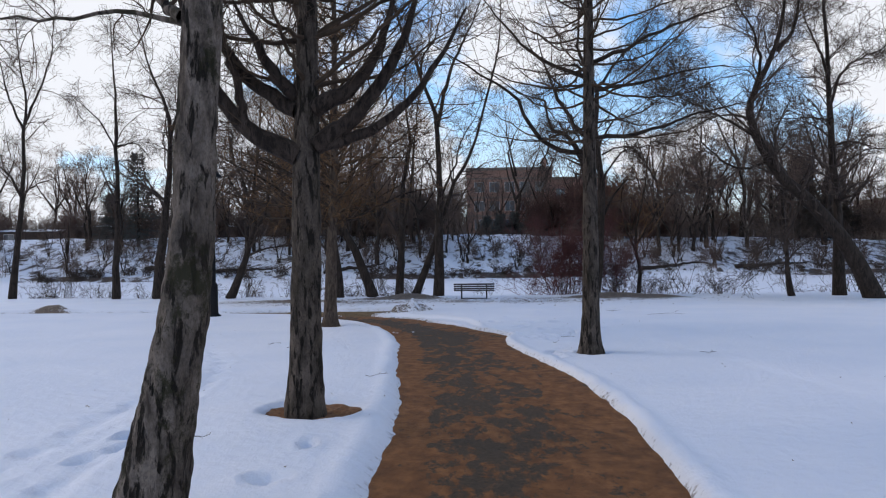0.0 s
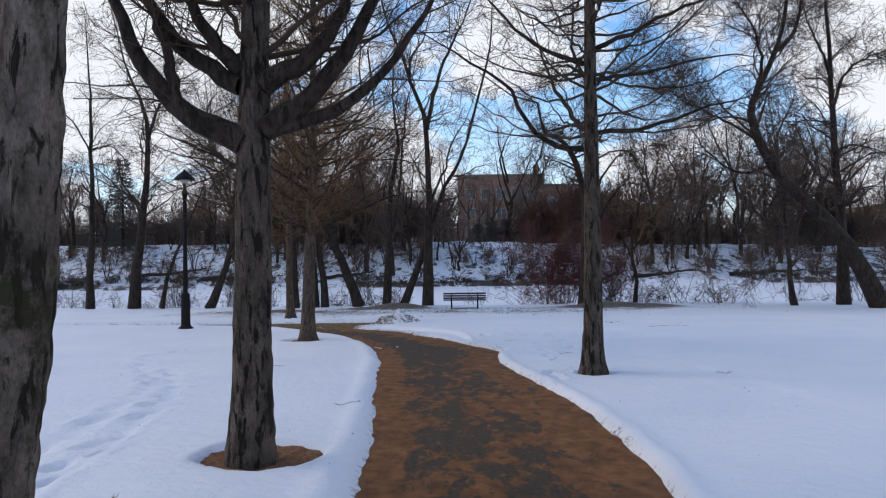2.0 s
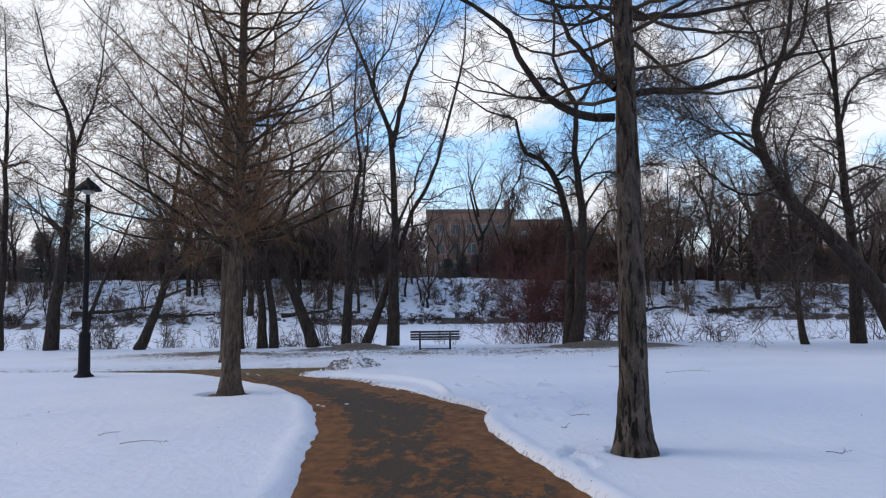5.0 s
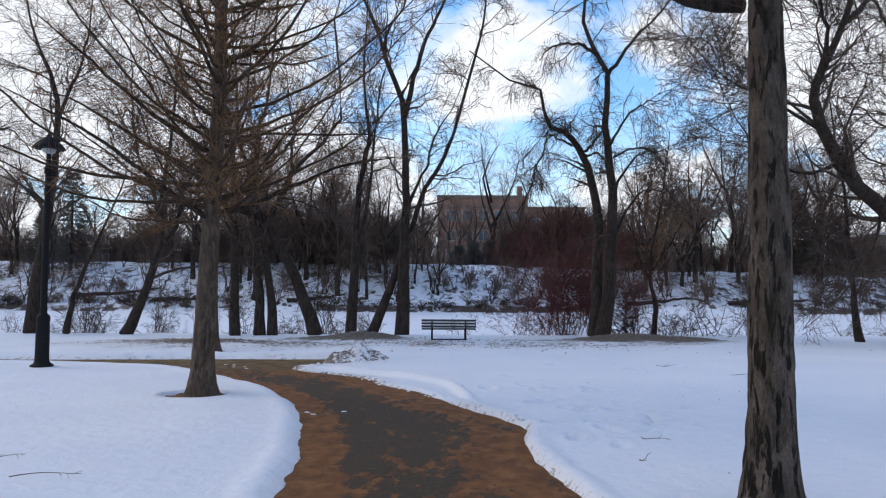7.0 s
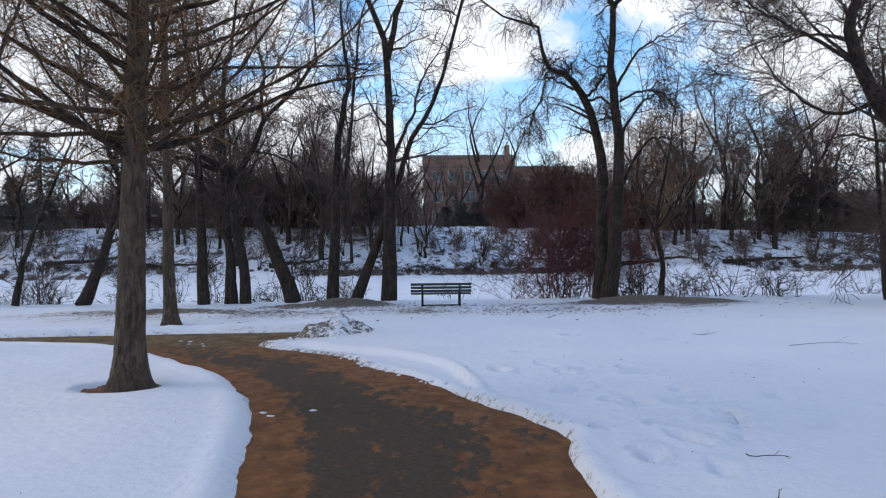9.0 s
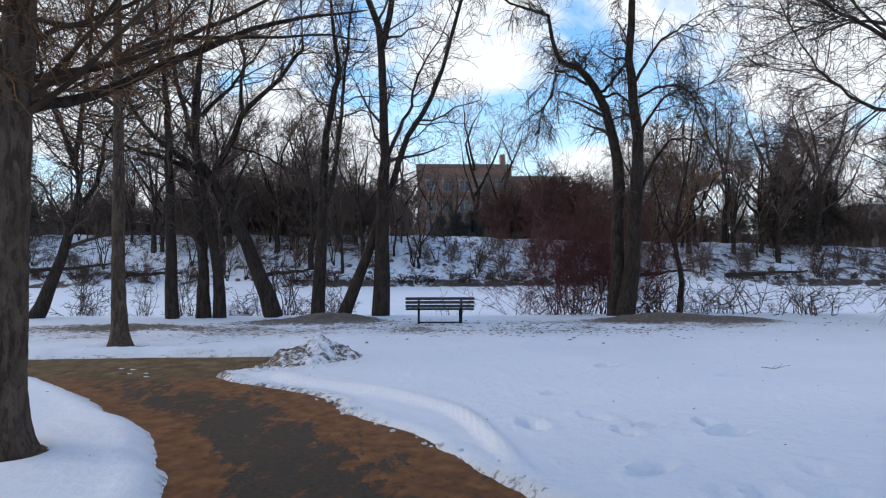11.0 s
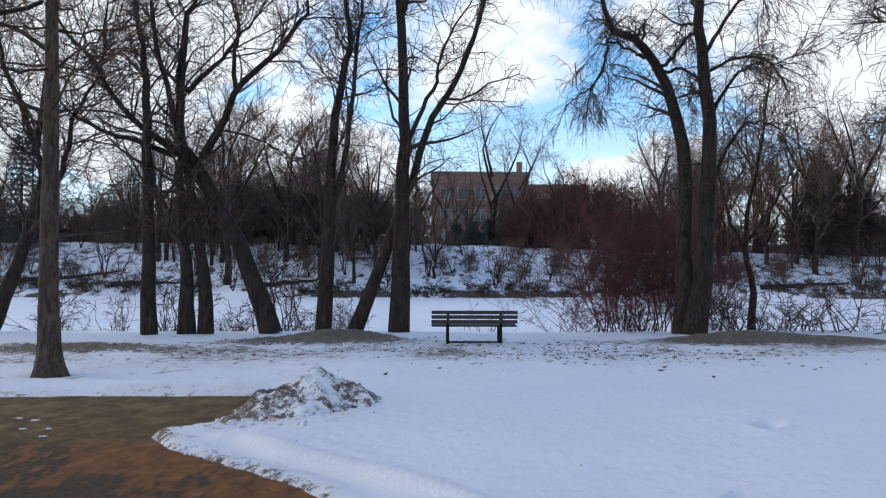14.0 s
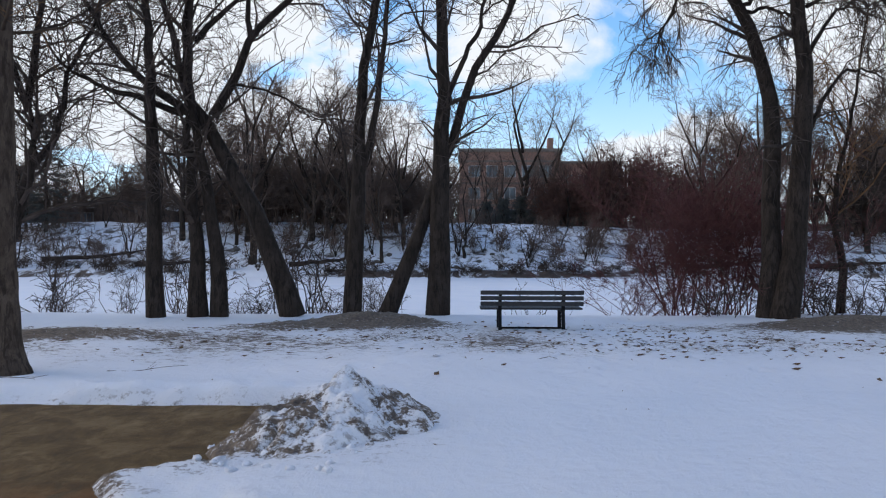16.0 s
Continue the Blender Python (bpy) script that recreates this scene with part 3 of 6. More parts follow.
def sprout(P, R, per, span, length, angle, points=5, lift=0.0, droop=0.0, wiggle=0.15, thick=0.6, tip=0.003, flat=0.0, fade=0.5, cap=1.0):
    """Grow `per` shoots from each of the lines P: where along it (span), how long, at what angle; lift bends them up, droop down."""
    n, m, _ = P.shape
    count = n * per
    who = np.repeat(np.arange(n), per)
    s = rng.uniform(span[0], span[1], count)
    f = s * (m - 1)
    i = np.minimum(f.astype(int), m - 2)
    w = (f - i)[:, None]
    start = P[who, i] * (1 - w) + P[who, i + 1] * w
    along = unit(P[who, i + 1] - P[who, i])
    side = rng.normal(0, 1, (count, 3))
    side[:, 2] *= 1 - flat
    side = unit(side - along * np.sum(side * along, 1, keepdims=True))
    a = np.radians(rng.normal(angle, angle * 0.22, count))[:, None]
    d = along * np.cos(a) + side * np.sin(a)
    long = length * rng.uniform(0.55, 1.25, count) * (1 - fade * s)
    line = np.empty((count, points, 3))
    line[:, 0] = start
    for k in range(1, points):
        d = unit(d + np.array([0, 0, lift - droop]) + rng.normal(0, wiggle, (count, 3)))
        line[:, k] = line[:, k - 1] + d * (long / (points - 1))[:, None]
    r0 = np.maximum((R[who, i] * (1 - w[:, 0]) + R[who, i + 1] * w[:, 0]) * thick * rng.uniform(0.6, 1, count), tip * 1.2)
    r0 = np.minimum(r0, cap)
    rad = r0[:, None] + (tip - r0)[:, None] * np.linspace(0, 1, points) ** 0.8
    return line, rad


def ribbed_trunk(line, radii, sides, relief, seed=0.0):
    """A trunk with flaking, furrowed bark in relief."""
    P, R = line[None], radii[None]
    V, quads = tubes(P, R, sides)
    centre = np.repeat(line, sides, 0)
    out = V - centre
    for k in range(len(V)):
        x, y, z = V[k]
        ridge = abs(noise.noise(Vector((x * 17 + seed, y * 17, z * 4.2)))) * 1.6 + 0.6 * noise.noise(Vector((x * 42, y * 42 + seed, z * 14)))
        swell = noise.noise(Vector((x * 4, y * 4 + seed, z * 2.1)))
        out[k] *= 1 + relief * (ridge - 0.3) / max(np.linalg.norm(out[k]), 0.02) + 0.06 * swell
    return centre + out, quads


def taper(r0, r1, count, flare=0.0, power=1.0):
    s = np.linspace(0, 1, count)
    return r0 + (r1 - r0) * s ** power + flare * np.exp(-s * count / 3.0)


def local(points, base):
    return [(x - base[0], y - base[1], z - base[2]) for x, y, z in points]


def conifer_like(base, trunk, r0, r1, flare, limbs, whorls, bark, twig, label, relief=0.010, fine=True, dense=1.0, rings=150, seed=0.0, spray=None, stout=1.0):
    """A leafless larch: one straight trunk, set limbs and whorls of thin branches above."""
    tree = thing("tree", label, "tree", base, "bare larches beside the path")
    line = curve_through(local(trunk, base), rings)
    s = np.linspace(0, 1, rings)
    height = line[:, 2] - line[0, 2]
    rad = r0 + (r1 - r0) * s ** 0.85 + flare * np.exp(-np.maximum(height, 0) / 0.22)
    V, quads = ribbed_trunk(line, rad, 44 if fine else 20, relief, seed)
    hang("trunk", mesh_from("trunk", V, quads, bark), tree)
    lines, radii = [], []
    for pts, ra, rb in limbs:
        p = curve_through(local(pts, base), 14, 0.012)
        r = taper(ra * 1.15 * stout, rb, 14, power=1.15)
        lines.append(p), radii.append(r)
        hang("limb", joined("limb", [(p[None], r[None], 9)], BARK_LIMB), tree, "dark brown limb")
    for z0, z1, gap, count, long, rise in whorls:
        z = z0
        while z < z1:
            at = line[np.argmin(np.abs(line[:, 2] - z))]
            turn = rng.uniform(0, 6.28)
            for k in range(count):
                a = turn + 6.283 * k / count + rng.normal(0, 0.25)
                l = long * (1 - 0.55 * (z - z0) / max(z1 - z0, 0.1)) * rng.uniform(0.5, 1.2)
                up = rise + rng.normal(0, 0.20)
                q = np.linspace(0, 1, 14)[:, None]
                p = at + np.array([math.cos(a), math.sin(a), 0]) * l * q + np.array([0, 0, 1]) * l * (up * q - 0.10 * np.sin(q * 3.1) + 0.12 * q * q)
                p[1:] += np.cumsum(rng.normal(0, 0.026, (13, 3)), 0)
                lines.append(p), radii.append(taper(stout * (0.018 + 0.008 * l / 2), 0.005, 14, power=0.85))
            z += gap * rng.uniform(0.6, 1.4)
    P, R = np.array(lines), np.array(radii)
    nset = len(limbs)
    P2, R2 = sprout(P, R, int(9 * dense), (0.15, 1.0), 0.9, 52, 5, 0.06, 0.02, 0.13, 0.5, 0.0035, 0.3, 0.35, 0.010)
    P3, R3 = sprout(P2, R2, int(5 * dense), (0.1, 1.0), 0.34, 55, 3, 0.02, 0.03, 0.2, 0.6, 0.0028, 0.2, 0.3)
    P4, R4 = sprout(P, R, int(15 * dense), (0.1, 1.0), 0.16, 65, 2, 0.0, 0.02, 0.2, 0.4, 0.003, 0.1, 0.2, 0.005)
    hang("bough", joined("bough", [(P[nset:], R[nset:], 5)], twig), tree)
    hang("crown", joined("crown", [(P2, R2, 3), (P3, R3, 3), (P4, R4, 3)], spray or twig), tree)
    return tree


def broad_tree(base, stems, bark, twig, label, group, spread=1.0, weep=0.0, dense=1.0, twig_tip=0.005, sides=10, name="tree"):
    """A leafless broad-leaved tree from its main stems, grown out into branches and twigs."""
    tree = thing(name, label, "tree", base, group)
    lines, radii = [], []
    for k, (pts, ra, rb) in enumerate(stems):
        pts = local(pts, base)
        if ra >= 0.06 and pts[-1][2] > pts[-2][2]:
            d = Vector(pts[-1]) - Vector(pts[-2])
            pts = pts + [tuple(Vector(pts[-1]) + (d.normalized() + Vector((0, 0, 0.5))).normalized() * 2.6 * spread)]
            rb = rb * 0.5
        p = curve_through(pts, 18, 0.025)
        p[0] = pts[0]
        r = taper(ra, rb, 18, 0.35 * ra if k == 0 else 0.0, 0.8)
        lines.append(p), radii.append(r)
        hang("trunk" if k == 0 else "limb", joined("trunk", [(p[None], r[None], sides)], bark), tree)
    P, R = np.array(lines), np.array(radii)
    reach = np.linalg.norm(np.diff(P, axis=1), axis=2).sum(1)

    def by_length(per, *rest):
        grown = [sprout(P[k:k + 1], R[k:k + 1], max(2, round(per * min(1.35, reach[k] / 7.5))), *rest) for k in range(len(P))]
        return np.concatenate([p for p, r in grown]), np.concatenate([r for p, r in grown])

    P1, R1 = by_length(15.5 * dense, (0.25, 1.0), (2.1 if weep else 2.9) * spread, 46, 6, 0.07, 0.03 + weep * 0.5, 0.25, 0.5, 0.012, 0.0, 0.45)
    P2, R2 = sprout(P1, R1, int(8 * dense), (0.15, 1.0), 1.2 * spread, 48, 5, 0.03, 0.04 + weep, 0.30, 0.6, 0.0075, 0.0, 0.4)
    P3, R3 = sprout(P2, R2, int(5 * dense), (0.1, 1.0), 0.6 * spread, 50, 3, 0.0, 0.05 + weep * 1.4, 0.32, 0.6, twig_tip, 0.0, 0.3)
    P5, R5 = by_length(13 * dense, (0.2, 1.0), 1.0 * spread, 50, 5, 0.05, 0.03 + weep, 0.2, 0.25, 0.006, 0.0, 0.3)
    groups = [(P1, R1, 4), (P2, R2, 3), (P3, R3, 3), (P5, R5, 3)]
    if weep:
        P6, R6 = sprout(P1, R1, 7, (0.1, 1.0), 1.3, 50, 5, 0.0, 0.45, 0.16, 0.35, 0.003, 0.0, 0.35, 0.006)
        P7, R7 = by_length(90, (0.22, 1.0), 1.7, 60, 6, 0.05, 0.35, 0.22, 0.35, 0.003, 0.0, 0.4, 0.007)
        groups += [(P6, R6, 3), (P7, R7, 3)]
    hang("crown", joined("crown", groups, twig), tree)
    return tree


# --- the grey leaning tree beside the path
T1 = (-1.33, 4.3, -0.14)
trunk_line = [(-1.46, 4.30, -0.28), (-1.41, 4.30, 0.02), (-1.37, 4.30, 0.22), (-1.30, 4.30, 0.58), (-1.20, 4.30, 1.08), (-1.13, 4.30, 1.60), (-1.10, 4.30, 2.06), (-1.06, 4.30, 2.72), (-1.04, 4.30, 3.05), (-1.02, 4.30, 3.54), (-0.98, 4.30, 4.69), (-0.93, 4.30, 6.33)]
tree = thing("tree", "grey leaning trunk with flaking mossy bark beside the path", "tree", T1, "bare larches beside the path")
line = curve_through(local(trunk_line, T1), 300)
rad = np.interp(line[:, 2], [-0.2, 0.25, 0.55, 1.1, 1.6, 2.5, 3.2, 6.5], [0.27, 0.205, 0.18, 0.148, 0.128, 0.112, 0.105, 0.06])
V, quads = ribbed_trunk(line, rad, 72, 0.014, 3.0)
hang("trunk", mesh_from("trunk", V, quads, BARK_GREY), tree)
T1_LIMBS = [([(-1.14, 4.30, 2.91), (-1.36, 4.40, 3.00), (-1.69, 4.50, 3.07), (-2.07, 4.60, 3.07), (-2.47, 4.70, 3.13), (-2.85, 4.80, 3.10)], 0.022, 0.006),
            ([(-1.16, 4.30, 2.95), (-1.29, 4.40, 3.04), (-1.45, 4.50, 3.22), (-1.74, 4.60, 3.47), (-2.16, 4.70, 3.78)], 0.045, 0.012),
            ([(-1.07, 4.30, 3.25), (-1.14, 4.10, 3.54), (-1.40, 4.00, 3.86), (-1.77, 3.90, 4.06)], 0.035, 0.01),
            ([(-1.02, 4.30, 3.54), (-0.93, 4.60, 4.22), (-0.70, 4.80, 4.78), (-0.38, 5.10, 5.30)], 0.035, 0.01),
            ([(-1.10, 4.30, 3.71), (-1.57, 4.90, 4.55), (-2.18, 5.30, 5.04), (-3.00, 5.90, 5.39)], 0.03, 0.01)]
lines, radii = [], []
for pts, ra, rb in T1_LIMBS:
    p, r = curve_through(local(pts, T1), 14, 0.01), taper(ra, rb, 14, power=0.7)
    lines.append(p), radii.append(r)
    hang("limb", joined("limb", [(p[None], r[None], 8)], BARK_GREY), tree)
P, R = np.array(lines), np.array(radii)
P2, R2 = sprout(P, R, 9, (0.2, 1), 0.8, 50, 6, 0.02, 0.06, 0.15, 0.5, 0.003)
P3, R3 = sprout(P2, R2, 6, (0.1, 1), 0.3, 50, 4, 0, 0.05, 0.2, 0.6, 0.0022)
hang("crown", joined("crown", [(P2, R2, 4), (P3, R3, 3)], TWIG_LARCH), tree)

# --- three larches along the path
conifer_like((-1.25, 7.54, -0.16), [(-1.30, 7.54, -0.53), (-1.28, 7.54, 0.39), (-1.26, 7.54, 1.61), (-1.24, 7.54, 2.77), (-1.22, 7.54, 3.68), (-1.21, 7.54, 4.29), (-1.18, 7.54, 6.12), (-1.14, 7.54, 8.56), (-1.10, 7.54, 11.00)], 0.198, 0.05, 0.20, [
    ([(-1.32, 7.50, 2.59), (-1.51, 7.48, 2.68), (-1.67, 7.47, 2.76), (-1.82, 7.45, 2.87), (-2.03, 7.43, 3.06), (-2.19, 7.42, 3.31), (-2.32, 7.40, 3.58), (-2.43, 7.38, 3.90), (-2.51, 7.37, 4.21), (-2.56, 7.35, 4.58)], 0.085, 0.016),
    ([(-1.88, 7.45, 2.94), (-1.91, 7.42, 3.15), (-1.93, 7.39, 3.35), (-2.02, 7.36, 3.61), (-2.06, 7.33, 3.92), (-2.13, 7.30, 4.22)], 0.04, 0.01),
    ([(-1.32, 7.50, 3.07), (-1.52, 7.53, 3.19), (-1.69, 7.56, 3.31), (-1.98, 7.59, 3.55), (-2.16, 7.61, 3.81), (-2.31, 7.64, 4.04), (-2.46, 7.67, 4.39), (-2.58, 7.70, 4.80)], 0.065, 0.012),
    ([(-1.32, 7.50, 3.21), (-1.49, 7.44, 3.38), (-1.60, 7.38, 3.55), (-1.71, 7.32, 3.75), (-1.79, 7.26, 3.88), (-1.90, 7.20, 4.17)], 0.055, 0.012),
    ([(-1.13, 7.50, 3.09), (-0.96, 7.48, 3.17), (-0.79, 7.46, 3.26), (-0.60, 7.44, 3.43), (-0.46, 7.41, 3.63), (-0.37, 7.39, 3.88), (-0.27, 7.37, 4.24), (-0.21, 7.35, 4.59)], 0.07, 0.012),
    ([(-1.13, 7.50, 2.69), (-0.97, 7.51, 2.80), (-0.81, 7.53, 2.93), (-0.59, 7.54, 3.14), (-0.38, 7.55, 3.41), (-0.24, 7.56, 3.73), (-0.14, 7.58, 3.94), (-0.04, 7.59, 4.27), (0.06, 7.60, 4.70)], 0.075, 0.014),
    ([(-1.08, 7.50, 2.69), (-0.87, 7.54, 2.73), (-0.61, 7.59, 2.83), (-0.34, 7.63, 3.00), (-0.12, 7.67, 3.22), (0.15, 7.71, 3.60), (0.32, 7.76, 3.91), (0.48, 7.80, 4.23)], 0.05, 0.01),
    ([(-1.27, 7.54, 4.04), (-1.47, 7.84, 4.52), (-1.86, 8.34, 5.40), (-2.22, 8.84, 6.36)], 0.045, 0.012),
    ([(-1.38, 7.54, 2.36), (-1.56, 7.74, 2.47), (-1.82, 8.04, 2.64), (-2.10, 8.44, 2.76)], 0.018, 0.005)],
    [(3.5, 9.5, 0.36, 5, 2.1, 0.45)], BARK_LARCH, TWIG_LARCH, "larch with upswept limbs above a ring of bare soil", 0.012, True, 1.15, 200, 1.0, None, 1.25)
conifer_like((2.66, 12.82, -0.36), [(2.65, 12.82, -0.35), (2.66, 12.82, 0.53), (2.67, 12.82, 1.97), (2.67, 12.82, 3.31), (2.67, 12.82, 4.76), (2.68, 12.82, 6.10), (2.69, 12.82, 8.16), (2.71, 12.82, 10.43)], 0.180, 0.045, 0.075, [
    ([(2.57, 12.95, 3.34), (2.25, 12.95, 3.36), (1.99, 12.95, 3.47), (1.74, 12.95, 3.67), (1.54, 12.95, 3.97), (1.37, 12.95, 4.36), (1.08, 12.95, 4.55), (0.66, 12.95, 4.84), (0.32, 12.95, 5.07), (-0.28, 12.95, 5.44)], 0.045, 0.008),
    ([(2.76, 12.82, 3.57), (3.35, 12.82, 3.61), (3.86, 12.82, 3.72), (4.34, 12.72, 3.90), (4.84, 12.72, 4.02), (5.54, 12.72, 4.16)], 0.038, 0.006),
    ([(2.56, 12.82, 3.63), (2.33, 13.12, 4.05), (2.15, 13.32, 4.47), (1.98, 13.62, 5.09), (1.85, 13.92, 5.85)], 0.038, 0.007),
    ([(2.58, 12.82, 4.71), (2.12, 13.02, 4.95), (1.56, 13.22, 5.37), (1.05, 13.42, 6.04), (0.62, 13.62, 6.67)], 0.038, 0.007),
    ([(2.75, 12.82, 4.45), (3.33, 13.12, 4.59), (4.01, 13.32, 4.75), (4.92, 13.52, 5.00), (6.00, 13.82, 5.07)], 0.035, 0.006),
    ([(2.76, 12.82, 4.96), (3.30, 12.52, 5.12), (3.94, 12.32, 5.39), (4.56, 12.12, 5.55), (5.05, 11.92, 5.70)], 0.036, 0.006)],
    [(3.9, 10.2, 0.30, 4, 2.5, 0.22)], BARK_LARCH, TWIG_LARCH, "larch with thin level branches standing in snow", 0.009, True, 0.9, 180, 5.0)
conifer_like((-3.32, 18.37, -0.50), [(-3.32, 18.37, -0.48), (-3.31, 18.37, 0.04), (-3.28, 18.37, 1.07), (-3.24, 18.37, 2.12), (-3.18, 18.37, 3.44), (-3.15, 18.37, 4.77), (-3.14, 18.37, 5.67), (-3.12, 18.37, 7.50), (-3.13, 18.37, 9.36)], 0.19, 0.05, 0.09, [
    ([(-3.32, 18.37, 2.25), (-3.81, 18.37, 2.59), (-4.30, 18.27, 2.97), (-4.86, 18.17, 3.38), (-5.59, 18.07, 3.79), (-6.31, 17.97, 4.19)], 0.040, 0.007),
    ([(-3.27, 18.37, 2.73), (-3.85, 18.67, 3.13), (-4.67, 18.87, 3.58), (-5.62, 19.07, 4.14), (-6.60, 19.27, 4.57)], 0.038, 0.007),
    ([(-3.19, 18.37, 2.29), (-2.61, 18.47, 2.46), (-1.93, 18.57, 2.81), (-1.23, 18.67, 3.13), (-0.42, 18.67, 3.24)], 0.040, 0.007),
    ([(-3.25, 18.37, 3.26), (-3.71, 18.07, 3.54), (-4.31, 17.87, 4.00), (-4.98, 17.67, 4.61), (-5.53, 17.47, 5.11)], 0.036, 0.007),
    ([(-3.13, 18.37, 4.68), (-2.68, 18.57, 4.89), (-1.99, 18.67, 5.07), (-1.46, 18.77, 5.34)], 0.034, 0.006)],
    [(2.7, 9.8, 0.25, 4, 3.8, 0.55)], BARK_SMOOTH, TWIG_LARCH, "larch with long rising branches at the path's bend", 0.009, True, 1.5, 170, 9.0, TWIG_BROWN, 1.1)
conifer_like((-5.72, 26.0, -0.66), [(-5.73, 26.00, -0.64), (-5.74, 26.00, -0.32), (-5.77, 26.00, 0.86), (-5.77, 26.00, 2.13), (-5.78, 26.00, 3.42), (-5.80, 26.00, 5.15), (-5.82, 26.00, 7.35), (-5.84, 26.00, 8.86)], 0.165, 0.05, 0.09, [
    ([(-5.85, 26.00, 4.02), (-6.59, 26.30, 4.47), (-7.67, 26.60, 4.85), (-9.06, 27.00, 5.37)], 0.035, 0.008),
    ([(-5.95, 26.00, 4.72), (-6.15, 25.40, 4.29), (-6.39, 24.80, 3.98), (-6.57, 24.20, 3.74), (-7.11, 23.50, 3.39)], 0.030, 0.010),
    ([(-5.77, 26.00, 4.88), (-5.13, 25.50, 4.98), (-4.25, 25.00, 5.02), (-3.01, 24.60, 4.92), (-1.65, 24.20, 4.84), (-0.81, 23.80, 4.64)], 0.050, 0.010)],
    [(3.8, 9.0, 0.46, 4, 2.4, 0.32)], BARK_SMOOTH, TWIG_LARCH, "larch with brown twigs beyond the cross path", 0.008, True, 0.7, 150, 13.0, TWIG_BROWN, 0.9)

# --- trees on the river's edge
EDGE = "bare trees on the river's edge"
broad_tree((-1.2, 34.3, -0.95), [
    ([(-1.20, 34.30, -0.79), (-1.15, 34.30, 1.29), (-1.10, 34.30, 3.10), (-1.07, 34.30, 4.32), (-1.11, 34.30, 5.69), (-1.19, 34.30, 8.00), (-1.59, 34.30, 9.27), (-2.16, 34.30, 10.90), (-2.66, 34.30, 12.19), (-3.08, 34.30, 13.25)], 0.225, 0.06),
    ([(-1.17, 34.30, 7.76), (-0.74, 34.30, 9.50), (-0.28, 34.30, 11.02), (0.26, 34.30, 12.20), (0.80, 34.30, 13.26)], 0.12, 0.04),
    ([(-1.93, 34.30, 10.39), (-1.82, 34.30, 11.37), (-1.24, 34.30, 12.20), (-0.96, 34.30, 13.26)], 0.06, 0.025),
    ([(-1.03, 34.30, 4.13), (-0.64, 34.30, 5.16), (-0.26, 34.30, 5.85), (-0.14, 34.30, 6.46), (0.19, 34.30, 7.31), (0.72, 34.30, 8.16)], 0.075, 0.02)],
    BARK_DARK, TWIG_DARK, "tall forked tree behind the bench", EDGE, 1.04, 0.0, 0.85)
broad_tree((-2.39, 34.4, -0.95), [
    ([(-2.39, 34.40, -0.80), (-1.98, 34.40, 0.30), (-1.53, 34.40, 1.44), (-1.19, 34.40, 2.47), (-0.78, 34.40, 3.42), (-0.45, 34.40, 4.72), (0.20, 34.40, 5.88), (0.69, 34.40, 6.89), (1.63, 34.40, 10.23), (1.95, 34.40, 11.65), (2.05, 34.40, 13.07)], 0.17, 0.04)],
    BARK_DARK, TWIG_DARK, "slanting trunk crossing a taller tree", EDGE, 0.9, 0.0, 1.1)
broad_tree((-3.15, 34.1, -0.95), [
    ([(-3.17, 34.10, -0.80), (-3.04, 34.10, 1.28), (-2.96, 34.10, 2.77), (-2.97, 34.10, 3.82), (-2.86, 34.10, 5.02), (-2.66, 34.10, 6.23), (-2.49, 34.10, 6.83), (-2.55, 34.10, 7.44), (-2.65, 34.10, 8.05), (-2.78, 34.10, 9.3), (-2.70, 34.10, 10.7)], 0.17, 0.04),
    ([(-2.93, 34.10, 2.62), (-2.67, 34.10, 3.74), (-2.53, 34.10, 4.72), (-2.42, 34.10, 5.78), (-2.34, 34.10, 6.84), (-2.19, 34.10, 8.05), (-2.05, 34.10, 9.2), (-1.80, 34.10, 10.2)], 0.09, 0.025)],
    BARK_DARK, TWIG_DARK, "dark upright tree with many fine twigs", EDGE, 0.95, 0.0, 1.1)
